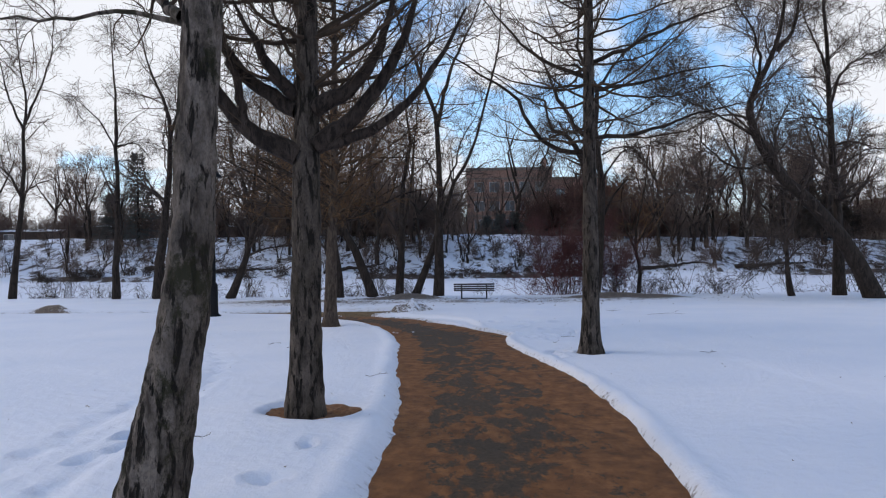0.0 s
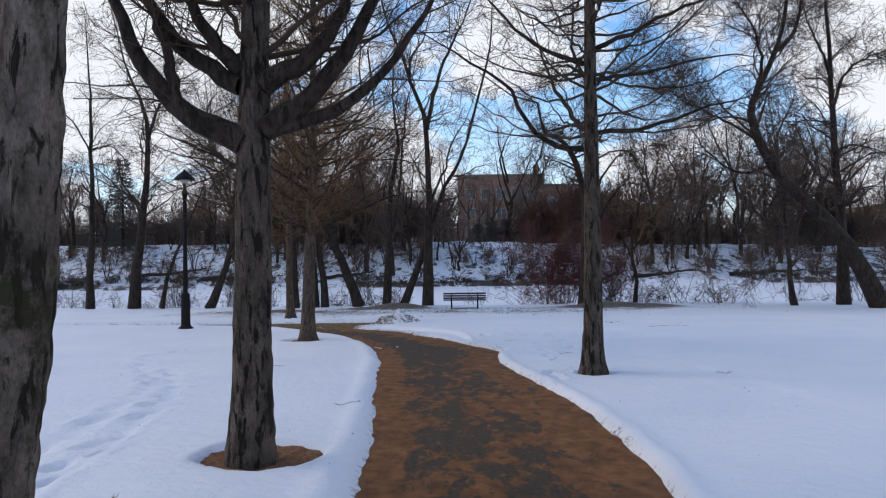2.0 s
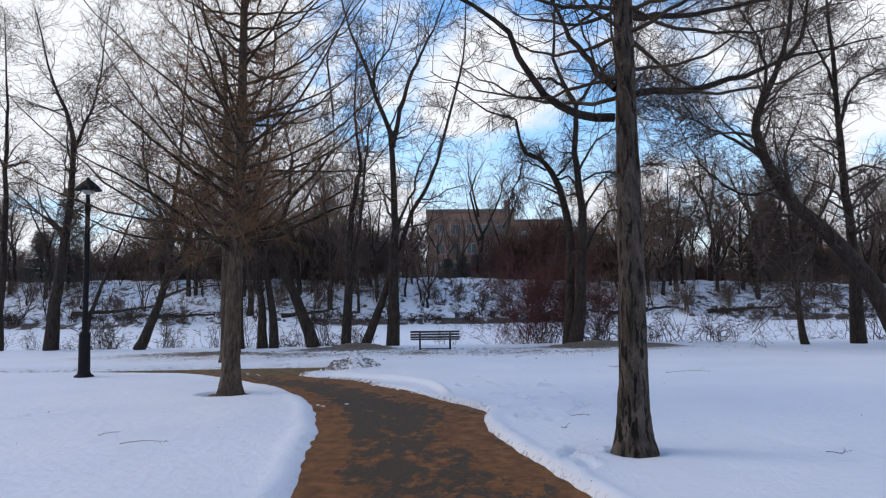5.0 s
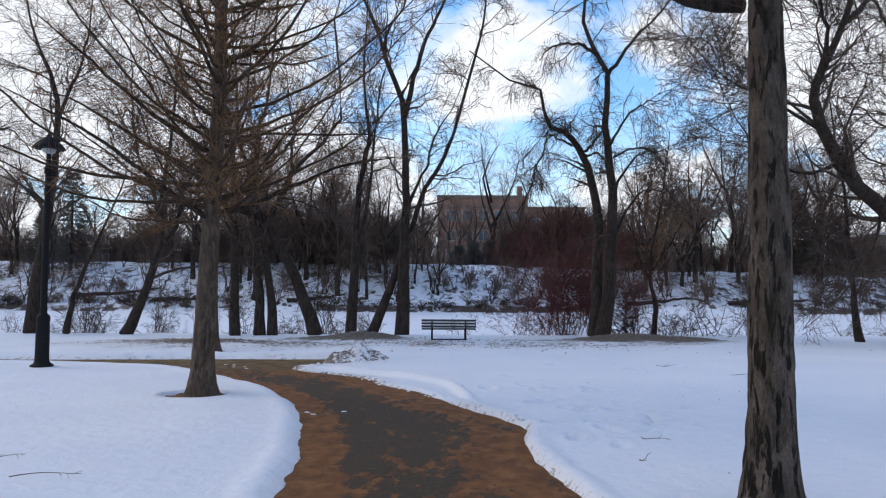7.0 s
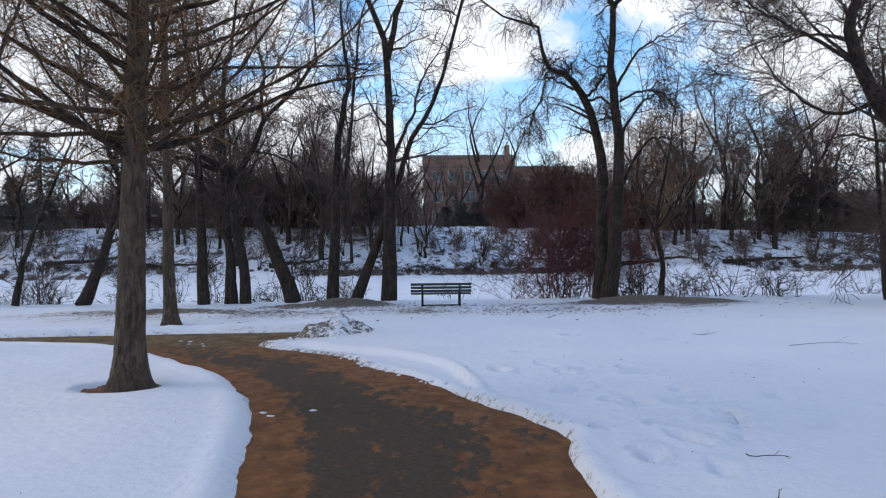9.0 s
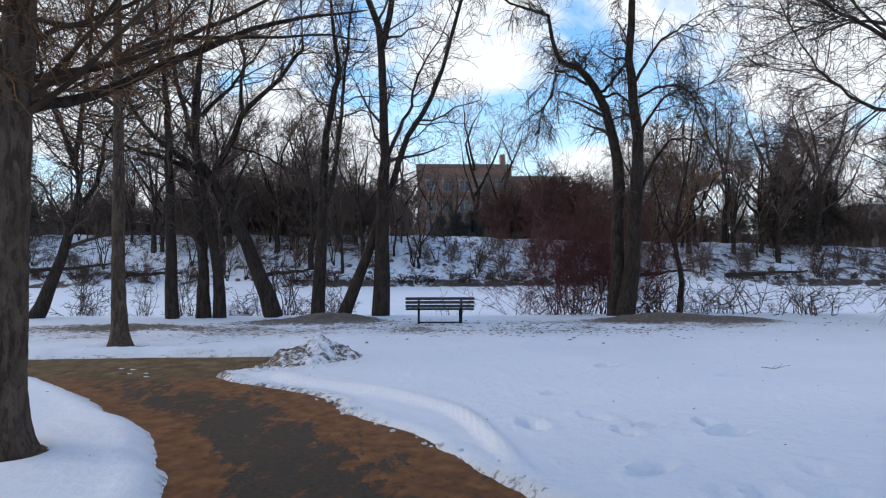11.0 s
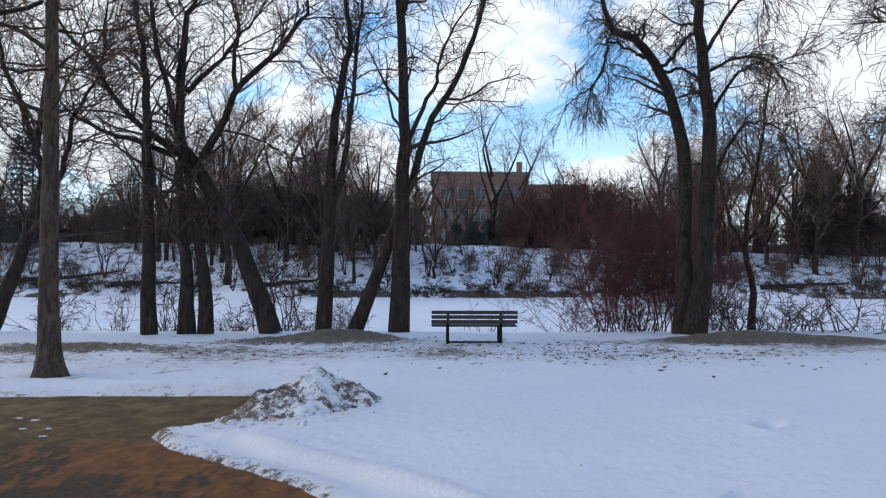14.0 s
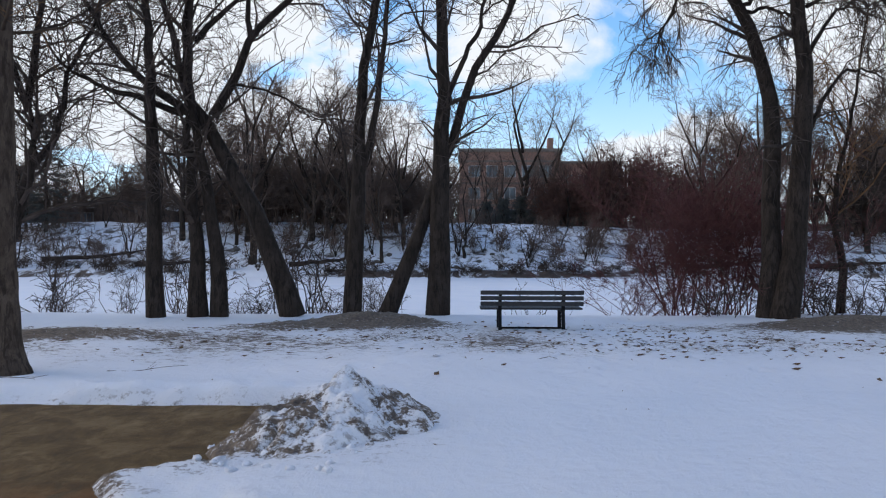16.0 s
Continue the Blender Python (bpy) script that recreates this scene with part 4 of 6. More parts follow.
broad_tree((-4.4, 33.8, -0.93), [
    ([(-4.46, 33.80, -0.80), (-4.76, 33.80, 0.24), (-5.28, 33.80, 1.41), (-5.83, 33.80, 2.50), (-6.39, 33.80, 3.45), (-6.78, 33.80, 4.11), (-6.88, 33.80, 4.92), (-6.89, 33.80, 5.80), (-6.76, 33.80, 6.69), (-6.71, 33.80, 7.44), (-6.53, 33.80, 7.88), (-6.30, 33.80, 9.8)], 0.22, 0.06),
    ([(-6.28, 33.80, 3.75), (-5.90, 33.80, 4.41), (-5.61, 33.80, 5.00), (-5.33, 33.80, 5.67), (-4.53, 33.80, 6.42), (-3.95, 33.80, 7.17), (-3.55, 33.80, 7.92), (-3.91, 33.80, 11.88), (-3.01, 33.80, 12.80)], 0.12, 0.04),
    ([(-6.76, 33.80, 3.77), (-7.57, 33.80, 4.33), (-8.01, 33.80, 4.69), (-8.68, 33.80, 5.50), (-9.20, 33.80, 6.38), (-9.87, 33.80, 7.04), (-10.32, 33.80, 7.84)], 0.11, 0.03),
    ([(-6.98, 33.80, 3.81), (-8.00, 33.80, 4.18), (-8.88, 33.80, 4.46), (-9.61, 33.80, 4.83), (-10.13, 33.80, 5.48)], 0.09, 0.02),
    ([(-6.71, 33.80, 5.44), (-6.21, 33.80, 5.96), (-5.71, 33.80, 6.48), (-5.27, 33.80, 7.08), (-4.77, 33.80, 7.75)], 0.08, 0.02),
    ([(-5.43, 33.80, 5.55), (-5.49, 33.80, 6.41), (-5.39, 33.80, 7.15), (-5.55, 33.80, 7.89)], 0.07, 0.02),
    ([(-5.90, 33.80, 4.49), (-5.10, 33.80, 4.34), (-4.44, 33.80, 4.05), (-3.92, 33.80, 3.69)], 0.035, 0.01)],
    BARK_DARK, TWIG_DARK, "big tree leaning far over with crooked limbs", EDGE, 1.12, 0.0, 0.9)
broad_tree((-6.07, 33.6, -0.93), [
    ([(-6.07, 33.60, -0.78), (-6.12, 33.60, 0.54), (-6.30, 33.60, 1.69), (-6.49, 33.60, 2.70), (-6.69, 33.60, 3.71), (-7.07, 33.60, 5.16), (-7.45, 33.60, 6.62), (-7.54, 33.60, 7.79), (-7.72, 33.60, 9.6)], 0.155, 0.04)],
    BARK_DARK, TWIG_DARK, "dark trunk close beside another", EDGE, 0.95, 0.0, 1.0)
broad_tree((-6.55, 33.6, -0.93), [
    ([(-6.55, 33.60, -0.79), (-6.57, 33.60, 0.53), (-6.71, 33.60, 1.97), (-6.78, 33.60, 3.13), (-6.76, 33.60, 4.00)], 0.18, 0.1)],
    BARK_DARK, TWIG_DARK, "short dark trunk under a leaning crown", EDGE, 0.9, 0.0, 1.0)
broad_tree((-7.4, 33.5, -0.93), [
    ([(-7.45, 33.50, -0.81), (-7.51, 33.50, 1.25), (-7.55, 33.50, 3.40), (-7.60, 33.50, 4.84), (-7.64, 33.50, 5.86), (-7.80, 33.50, 6.88), (-7.96, 33.50, 7.75), (-8.15, 33.50, 9.8)], 0.16, 0.05)],
    BARK_DARK, TWIG_DARK, "slim straight tree at the water's edge", EDGE, 0.91, 0.0, 1.0)
broad_tree((-11.7, 33.8, -0.95), [
    ([(-11.72, 33.80, -0.82), (-11.32, 33.80, 0.01), (-10.92, 33.80, 0.98), (-10.62, 33.80, 2.14), (-10.41, 33.80, 3.30), (-10.49, 33.80, 4.47), (-10.28, 33.80, 5.83), (-10.07, 33.80, 7.77), (-9.95, 33.80, 9.71)], 0.19, 0.04),
    ([(-10.52, 33.80, 2.53), (-9.83, 33.80, 3.49), (-9.63, 33.80, 4.66), (-9.03, 33.80, 5.82), (-8.82, 33.80, 7.37)], 0.09, 0.02),
    ([(-10.54, 33.80, 3.89), (-11.06, 33.80, 5.25), (-11.52, 33.80, 6.61), (-11.69, 33.80, 8.55)], 0.08, 0.02)],
    BARK_DARK, TWIG_DARK, "leaning tree with a rounded crown", EDGE, 1.17, 0.0, 1.3)
broad_tree((-14.3, 34.1, -0.95), [([(-14.16, 34.10, -0.78), (-13.89, 34.10, 0.61), (-13.48, 34.10, 1.79), (-12.98, 34.10, 2.96), (-12.48, 34.10, 4.13), (-12.08, 34.10, 5.31)], 0.10, 0.02)],
    BARK_DARK, TWIG_DARK, "thin young tree slanting over the bank", EDGE, 0.78, 0.0, 0.7)
broad_tree((-15.6, 34.6, -0.95), [([(-15.77, 34.60, -0.81), (-15.59, 34.60, 1.50), (-15.36, 34.60, 3.54), (-15.09, 34.60, 5.88), (-15.12, 34.60, 8.22), (-15.49, 34.60, 9.69), (-16.07, 34.60, 11.17)], 0.24, 0.04),
    ([(-15.11, 34.60, 6.76), (-14.76, 34.60, 8.51), (-14.14, 34.60, 9.96), (-13.82, 34.60, 11.99)], 0.10, 0.02)],
    BARK_DARK, TWIG_DARK, "stout tree with a twisted top", EDGE, 1.17, 0.0, 1.25)
broad_tree((-18.0, 34.5, -0.95), [([(-17.93, 34.50, -0.82), (-17.87, 34.50, 1.53), (-17.80, 34.50, 4.45), (-17.83, 34.50, 7.38), (-17.83, 34.50, 9.43), (-17.96, 34.50, 11.19)], 0.17, 0.03),
    ([(-17.77, 34.50, 7.09), (-16.81, 34.50, 7.21), (-15.93, 34.50, 6.32)], 0.05, 0.015), ([(-17.83, 34.50, 4.75), (-18.33, 34.50, 5.34), (-18.79, 34.50, 4.47)], 0.05, 0.015),
    ([(-17.80, 34.50, 6.79), (-18.59, 34.50, 8.27), (-19.48, 34.50, 9.17), (-20.08, 34.50, 9.77)], 0.05, 0.012)],
    BARK_DARK, TWIG_DARK, "single tree with arching bare side branches", EDGE, 0.98, 0.05, 0.8)
broad_tree((-24.3, 35.2, -0.97), [([(-23.97, 35.20, -0.81), (-23.69, 35.20, 1.59), (-23.40, 35.20, 4.59), (-23.24, 35.20, 7.60), (-23.12, 35.20, 9.70), (-23.41, 35.20, 11.81)], 0.17, 0.03),
    ([(-23.46, 35.20, 4.74), (-24.10, 35.20, 5.81), (-25.17, 35.20, 6.73)], 0.08, 0.02), ([(-23.17, 35.20, 8.50), (-22.34, 35.20, 10.28), (-21.70, 35.20, 12.07), (-21.53, 35.20, 13.86)], 0.07, 0.015), ([(-23.23, 35.20, 8.20), (-24.05, 35.20, 10.02), (-24.49, 35.20, 11.83)], 0.07, 0.015)],
    BARK_DARK, TWIG_DARK, "pale-lit tree with spreading upper limbs", EDGE, 1.10, 0.0, 0.9)
broad_tree((6.3, 33.6, -0.95), [
    ([(6.42, 33.60, -0.79), (6.61, 33.60, 0.28), (6.73, 33.60, 1.60), (6.81, 33.60, 3.50), (6.83, 33.60, 4.98), (6.72, 33.60, 6.46), (6.57, 33.60, 7.50), (6.74, 33.60, 9.28), (6.26, 33.60, 10.08), (5.79, 33.60, 11.32), (5.83, 33.60, 12.50)], 0.25, 0.07),
    ([(6.15, 33.80, -0.81), (6.28, 33.90, 0.57), (6.41, 34.10, 2.06), (6.45, 34.20, 3.59), (6.41, 34.30, 4.37), (6.23, 34.50, 5.34), (6.02, 34.70, 6.33), (5.71, 34.80, 6.86), (5.40, 34.80, 7.22), (5.08, 34.80, 7.41), (4.77, 34.80, 7.45), (4.61, 34.80, 7.69), (4.45, 34.80, 8.01), (4.33, 34.80, 8.96), (3.77, 34.80, 9.20), (3.07, 34.80, 9.37)], 0.235, 0.05),
    ([(5.99, 34.70, 6.42), (6.31, 34.70, 6.80), (6.71, 34.70, 7.31), (6.58, 33.70, 7.20)], 0.06, 0.04),
    ([(5.57, 34.75, 6.76), (5.14, 34.75, 7.00), (4.59, 34.75, 7.20), (4.15, 34.75, 7.08)], 0.055, 0.015),
    ([(4.59, 34.75, 7.34), (4.47, 34.75, 6.80), (4.37, 34.75, 6.36), (4.09, 34.75, 5.85), (3.90, 34.75, 5.14)], 0.05, 0.012),
    ([(4.37, 34.75, 6.45), (4.12, 34.75, 6.01), (3.65, 34.75, 5.69), (3.26, 34.75, 5.22)], 0.035, 0.01),
    ([(6.02, 34.70, 6.33), (6.54, 34.70, 6.46), (6.63, 33.70, 5.89)], 0.05, 0.03),
    ([(6.91, 33.60, 6.09), (7.54, 33.60, 6.42), (8.21, 33.60, 6.44), (8.65, 33.60, 6.10), (8.97, 33.60, 5.51)], 0.05, 0.012),
    ([(6.74, 33.60, 9.33), (7.19, 33.60, 9.94), (7.77, 33.60, 10.75), (8.68, 33.60, 11.67), (9.23, 33.60, 12.51)], 0.09, 0.03),
    ([(6.22, 33.60, 10.15), (5.66, 33.60, 10.45), (5.09, 33.60, 10.49), (4.53, 33.60, 10.38), (4.07, 33.60, 9.86)], 0.08, 0.015),
    ([(6.80, 33.60, 4.60), (7.25, 34.00, 5.30), (7.85, 34.40, 6.10), (8.60, 34.70, 6.60), (9.40, 34.90, 6.70)], 0.07, 0.015),
    ([(6.78, 33.60, 2.60), (7.10, 33.90, 3.30), (7.55, 34.20, 4.10), (8.20, 34.50, 4.80), (8.90, 34.80, 5.00), (9.60, 35.00, 4.80)], 0.08, 0.015),
    ([(6.70, 33.50, 6.50), (7.20, 33.10, 7.40), (7.90, 32.80, 8.00), (8.70, 32.60, 8.00)], 0.06, 0.012)],
    BARK_DARK, TWIG_DARK, "twin-stemmed willow with hooked limb and hanging twigs", EDGE, 0.80, 0.20, 0.95)
broad_tree((9.3, 36.6, -1.5), [
    ([(9.30, 36.60, -1.60), (9.40, 36.60, 0.40), (9.20, 36.60, 2.00), (9.50, 36.60, 3.60), (9.80, 36.60, 5.20)], 0.11, 0.03),
    ([(9.30, 36.60, 1.20), (8.80, 36.70, 2.40), (8.50, 36.80, 3.80), (8.60, 36.80, 4.80)], 0.06, 0.02),
    ([(9.30, 36.60, 1.80), (10.00, 36.50, 2.90), (10.60, 36.40, 4.00)], 0.055, 0.02)],
    BARK_DARK, TWIG_BROWN, "small brown-twigged tree beyond the willow", EDGE, 1.0, 0.0, 0.7)
broad_tree((14.5, 31.6, -0.85), [([(14.99, 31.60, -0.79), (14.85, 31.60, 0.15), (14.75, 31.60, 1.34), (14.63, 31.60, 2.93), (14.57, 31.60, 4.53), (14.30, 31.60, 5.94)], 0.13, 0.03)],
    BARK_DARK, TWIG_DARK, "slim dark tree by the open snow", EDGE, 1.04, 0.0, 0.7)
broad_tree((17.1, 31.8, -0.85), [([(17.21, 31.80, -0.85), (17.16, 31.80, 1.39), (17.07, 31.80, 3.96), (16.90, 31.80, 6.54), (16.82, 31.80, 8.86), (16.75, 31.80, 11.18), (16.60, 31.80, 13.76)], 0.24, 0.05),
    ([(16.86, 31.80, 7.83), (17.43, 31.80, 9.36), (18.44, 31.80, 10.11), (19.40, 31.80, 10.60)], 0.08, 0.02), ([(16.90, 31.80, 7.19), (15.90, 31.80, 7.39), (14.38, 31.80, 7.31)], 0.05, 0.015), ([(16.83, 31.80, 9.12), (16.32, 31.80, 10.68), (15.70, 31.80, 12.24)], 0.08, 0.02)],
    BARK_DARK, TWIG_DARK, "straight tree with a forked top", EDGE, 1.17, 0.0, 1.35)
broad_tree((18.0, 29.3, -0.88), [
    ([(17.49, 29.30, -1.10), (16.90, 29.30, 0.21), (16.11, 29.30, 1.64), (14.86, 29.30, 3.20), (13.82, 29.30, 4.16), (12.91, 29.30, 5.37), (12.34, 29.30, 6.81), (12.30, 29.30, 7.64), (12.71, 29.30, 8.58), (13.36, 29.30, 9.76), (13.68, 29.30, 11.17), (13.93, 29.30, 13.07)], 0.34, 0.06),
    ([(12.57, 29.30, 6.09), (11.40, 29.30, 6.82), (10.24, 29.30, 7.45), (9.19, 29.30, 8.07)], 0.07, 0.015),
    ([(13.43, 29.30, 9.75), (14.14, 29.30, 10.69), (14.38, 29.30, 11.87), (14.75, 29.30, 13.28)], 0.10, 0.03),
    ([(12.40, 29.30, 7.88), (12.72, 29.30, 9.30), (12.39, 29.30, 10.73), (11.70, 29.30, 11.94)], 0.09, 0.02),
    ([(14.40, 29.30, 3.68), (13.73, 28.90, 2.37), (12.95, 28.70, 1.91)], 0.05, 0.012),
    ([(13.02, 29.30, 5.13), (12.01, 29.70, 4.83), (10.97, 30.10, 5.64), (10.39, 30.50, 6.70)], 0.07, 0.015)],
    BARK_DARK, TWIG_DARK, "old tree leaning steeply with a crooked trunk", EDGE, 1.25, 0.0, 1.45, sides=14)


# ---------------------------------------------------------------- shrubs and saplings
def shrub_mesh(name, stems, height, spread, material, branch=5, twigs=4, tip=0.004, lean=0.5, start=0.012, low=0.25, crook=0.02):
    a = rng.uniform(0, 6.283, stems)
    q = np.linspace(0, 1, 6)
    out = rng.uniform(0.1, 1.0, stems) * spread
    h = height * rng.uniform(0.55, 1.05, stems)
    foot = rng.normal(0, 0.16 * spread, (stems, 2))
    P = np.zeros((stems, 6, 3))
    P[:, :, 0] = foot[:, :1] + np.cos(a)[:, None] * out[:, None] * q ** (1 + lean)
    P[:, :, 1] = foot[:, 1:] + np.sin(a)[:, None] * out[:, None] * q ** (1 + lean)
    P[:, :, 2] = h[:, None] * q ** 0.9 - 0.05
    P[:, 1:] += np.cumsum(rng.normal(0, crook * height, (stems, 5, 3)), 1)
    R = np.repeat(taper(start, tip, 6)[None], stems, 0)
    P2, R2 = sprout(P, R, branch, (low, 1), height * 0.36, 45, 3, 0.04, 0.02, 0.2, 0.6, tip)
    P3, R3 = sprout(P2, R2, twigs, (0.1, 1), height * 0.17, 45, 2, 0.0, 0.02, 0.25, 0.7, tip * 0.9)
    return joined("stem", [(P, R, 3)], material), joined(name, [(P2, R2, 3), (P3, R3, 3)], material)


FAR_BRUSH = "brush on the far bank"
POOL = {}


def pooled(me, x, y, scale, turn, tall):
    """Lay a copy of a mesh into the joined growth that nobody could count."""
    for piece in me:
        co = np.empty(len(piece.vertices) * 3, dtype=np.float32)
        piece.vertices.foreach_get("co", co)
        co = co.reshape(-1, 3) * (scale, scale, scale * tall)
        c, d = math.cos(turn), math.sin(turn)
        turned = np.stack([co[:, 0] * c - co[:, 1] * d + x, co[:, 0] * d + co[:, 1] * c + y, co[:, 2] + ground_at(x, y) - 0.03], 1)
        corner = np.empty(len(piece.loops), dtype=np.int32)
        piece.loops.foreach_get("vertex_index", corner)
        POOL.setdefault(piece.materials[0].name, []).append((turned, corner.reshape(-1, 4)))


def pour_pool():
    for key, pieces in POOL.items():
        sizes = np.cumsum([0] + [len(v) for v, q in pieces])
        tagged(new("far_brush", mesh_from("far_brush", np.concatenate([v for v, q in pieces]), np.concatenate([q + n for (v, q), n in zip(pieces, sizes)]), bpy.data.materials[key])),
               "tangled leafless brush crowding the far river bank", "brush", kind="stuff")


def shrub(x, y, me, label, group, scale=1.0, turn=0.0, tall=1.0):
    if group == FAR_BRUSH and (y > 90.5 or y < 79.4):
        return pooled(me, x, y, scale, turn, tall)
    ob = thing("shrub", label, "shrub", (x, y, ground_at(x, y) - 0.03), group)
    hang("stem", me[0], ob)
    hang("crown", me[1], ob)
    ob.rotation_euler = (0, 0, turn)
    ob.scale = (scale, scale, scale * tall)
    return ob


brush = [shrub_mesh("crown", 14, 1.5, 0.8, TWIG_DARK, 4, 3, 0.0045, crook=0.06) for _ in range(3)]
arch = [shrub_mesh("crown", 9, 1.5, 1.5, TWIG_DARK, 5, 3, 0.004, 0.0, 0.016, 0.3, 0.09) for _ in range(2)]
tangle = [shrub_mesh("crown", 14, 0.9, 1.3, TWIG_DARK, 5, 3, 0.004, 1.2, crook=0.10) for _ in range(2)]
for k in range(56):
    x = rng.uniform(-27, 25)
    y = 34.9 + rng.uniform(-0.2, 1.6) + 0.02 * abs(x)
    if -2.6 < x < 2.2 and rng.random() < 0.6:
        continue
    me = (brush + arch + tangle)[rng.integers(1, 7) if x < 7 else rng.integers(3, 7)]
    shrub(x, y, me, "leafless brush growing on the snowy river edge", "brush on the near bank", rng.uniform(0.5, 1.15), rng.uniform(0, 6.28), rng.uniform(0.7, 1.2))
for k in range(11):
    x = rng.uniform(7.5, 26)
    shrub(x, 34.2 + rng.uniform(0, 1.2) - 0.09 * (x - 7.5), (arch + tangle)[k % 4], "crooked leafless brush on the snowy river edge", "brush on the near bank", rng.uniform(1.0, 1.5), rng.uniform(0, 6.28))
for k in range(6):
    x = -15 + 14.2 * (k + rng.uniform(0, 1)) / 6
    shrub(x, 35.0 + rng.uniform(0, 2.2), brush[k % 3], "tall thin leafless brush between the trunks on the bank", "brush on the near bank", rng.uniform(1.2, 1.8), rng.uniform(0, 6.28))
low_red = shrub_mesh("crown", 22, 1.5, 2.4, TWIG_RED, 7, 5, 0.0035, 0.1, 0.010, 0.3, 0.06)
red = [shrub_mesh("crown", 9, 4.4, 2.9, TWIG_RED, 28, 7, 0.0042, lean, 0.030, 0.34, 0.05) for lean in (0.15, 0.6)]
RED = "red shrubs on the near bank"
for x, y, me, scale, turn, tall in ((4.9, 35.9, red[0], 0.95, 0.4, 1.05), (5.9, 36.5, red[1], 1.05, 2.4, 1.12), (7.0, 37.0, red[0], 1.0, 1.2, 1.10), (8.3, 36.8, red[1], 0.9, 4.0, 1.0), (4.5, 35.2, low_red, 1.1, 5.0, 0.9)):
    shrub(x, y, me, "spreading dark red leafless shrub beside the willow", RED, scale, turn, tall)
shrub(3.6, 34.8, low_red, "low tangle of red and brown twigs", RED, 1.0, 0.0)
shrub(5.2, 34.3, tangle[0], "low tangle of red and brown twigs", RED, 1.2, 1.0)
shrub(7.6, 34.3, tangle[1], "low tangle of red and brown twigs", RED, 1.3, 2.0)
shrub(9.4, 34.6, tangle[0], "low tangle of red and brown twigs", RED, 1.4, 3.0)


# ---------------------------------------------------------------- the far bank
def far_tree(height, dense=1.0, tip=0.017, twig=None):
    fork = height * rng.uniform(0.22, 0.4)
    stems = [([(0, 0, -0.2), (rng.normal(0, 0.15), 0, fork * 0.6), (rng.normal(0, 0.3), rng.normal(0, 0.3), fork), (rng.normal(0, 0.8), rng.normal(0, 0.8), height * 0.7), (rng.normal(0, 1.2), rng.normal(0, 1.2), height)], height * 0.022, 0.03)]
    for k in range(3):
        a = rng.uniform(0, 6.28)
        o = height * rng.uniform(0.16, 0.3)
        s = fork * rng.uniform(0.7, 1.5)
        stems.append(([(0, 0, s), (math.cos(a) * o * 0.4, math.sin(a) * o * 0.4, s + height * 0.15), (math.cos(a) * o * 0.8, math.sin(a) * o * 0.8, s + height * 0.33), (math.cos(a) * o, math.sin(a) * o, s + height * 0.52)], height * 0.012, 0.02))
    lines, radii = [], []
    for pts, ra, rb in stems:
        lines.append(curve_through(pts, 9, 0.06)), radii.append(taper(ra, rb, 9))
    P, R = np.array(lines), np.array(radii)
    P1, R1 = sprout(P, R, int(9 * dense), (0.25, 1.0), height * 0.27, 40, 4, 0.10, 0.02, 0.15, 0.5, 0.02, 0.0, 0.4)
    P2, R2 = sprout(P1, R1, int(5 * dense), (0.15, 1.0), height * 0.13, 42, 2, 0.06, 0.02, 0.2, 0.6, tip, 0.0, 0.3)
    P3, R3 = sprout(P2, R2, int(4 * dense), (0.1, 1.0), height * 0.075, 42, 2, 0.03, 0.02, 0.2, 0.7, tip * 0.8, 0.0, 0.3)
    trunk = joined("trunk", [(P, R, 6)], BARK_DARK)
    return trunk, joined("crown", [(P1, R1, 3), (P2, R2, 3), (P3, R3, 3)], twig or TWIG_FAR)


FAR = "bare trees on the far bank"
far_kinds = [far_tree(h) for h in (13, 14, 15.5, 12, 16.5)]


def plant_far(x, y, kind, scale, turn, label="leafless tree on the snowy far bank", group=FAR):
    ob = thing("tree", label, "tree", (x, y, ground_at(x, y) - 0.1), group)
    hang("trunk", far_kinds[kind][0], ob)
    hang("crown", far_kinds[kind][1], ob)
    ob.rotation_euler, ob.scale = (0, 0, turn), (scale, scale, scale)
    return ob


for k in range(112):
    x = -84 + 168 * (k + rng.uniform(-0.4, 0.4)) / 112
    y = rng.uniform(81, 118)
    gap = 0.6 if -3 < x < 22 else (0.8 if x < -28 else 1.0)
    if x < -28 and k % 4 == 0:
        continue
    plant_far(x, y, int(rng.integers(0, 5)), gap * rng.uniform(0.75, 1.2), rng.uniform(0, 6.28))
far_kinds.append(far_tree(17, 1.1, 0.013, TWIG_PALE))
plant_far(7.0, 98, 5, 1.0, 0.5, "tall pale tree before the brick building")
plant_far(10.5, 99, 5, 0.85, 2.5, "tall pale tree before the brick building")
plant_far(-2.0, 99, 5, 0.8, 4.5, "tall pale tree before the brick building")
thick = [shrub_mesh("crown", 18, 5.0, 3.0, TWIG_FAR, 7, 4, 0.018, 0.4, 0.035) for _ in range(3)]
for k in range(84):
    x = -80 + 160 * (k + rng.uniform(-0.5, 0.5)) / 84
    y = rng.uniform(80, 90) if k % 3 == 0 or -1 < x < 20 else rng.uniform(92, 104)
    shrub(x, y, thick[k % 3 if k % 2 else 0], "grey-brown thicket on the snowy far bank", FAR_BRUSH, rng.uniform(0.35, 0.7) if y < 91 else rng.uniform(0.8, 1.25) * (0.8 if x < -28 else 1.0), rng.uniform(0, 6.28))
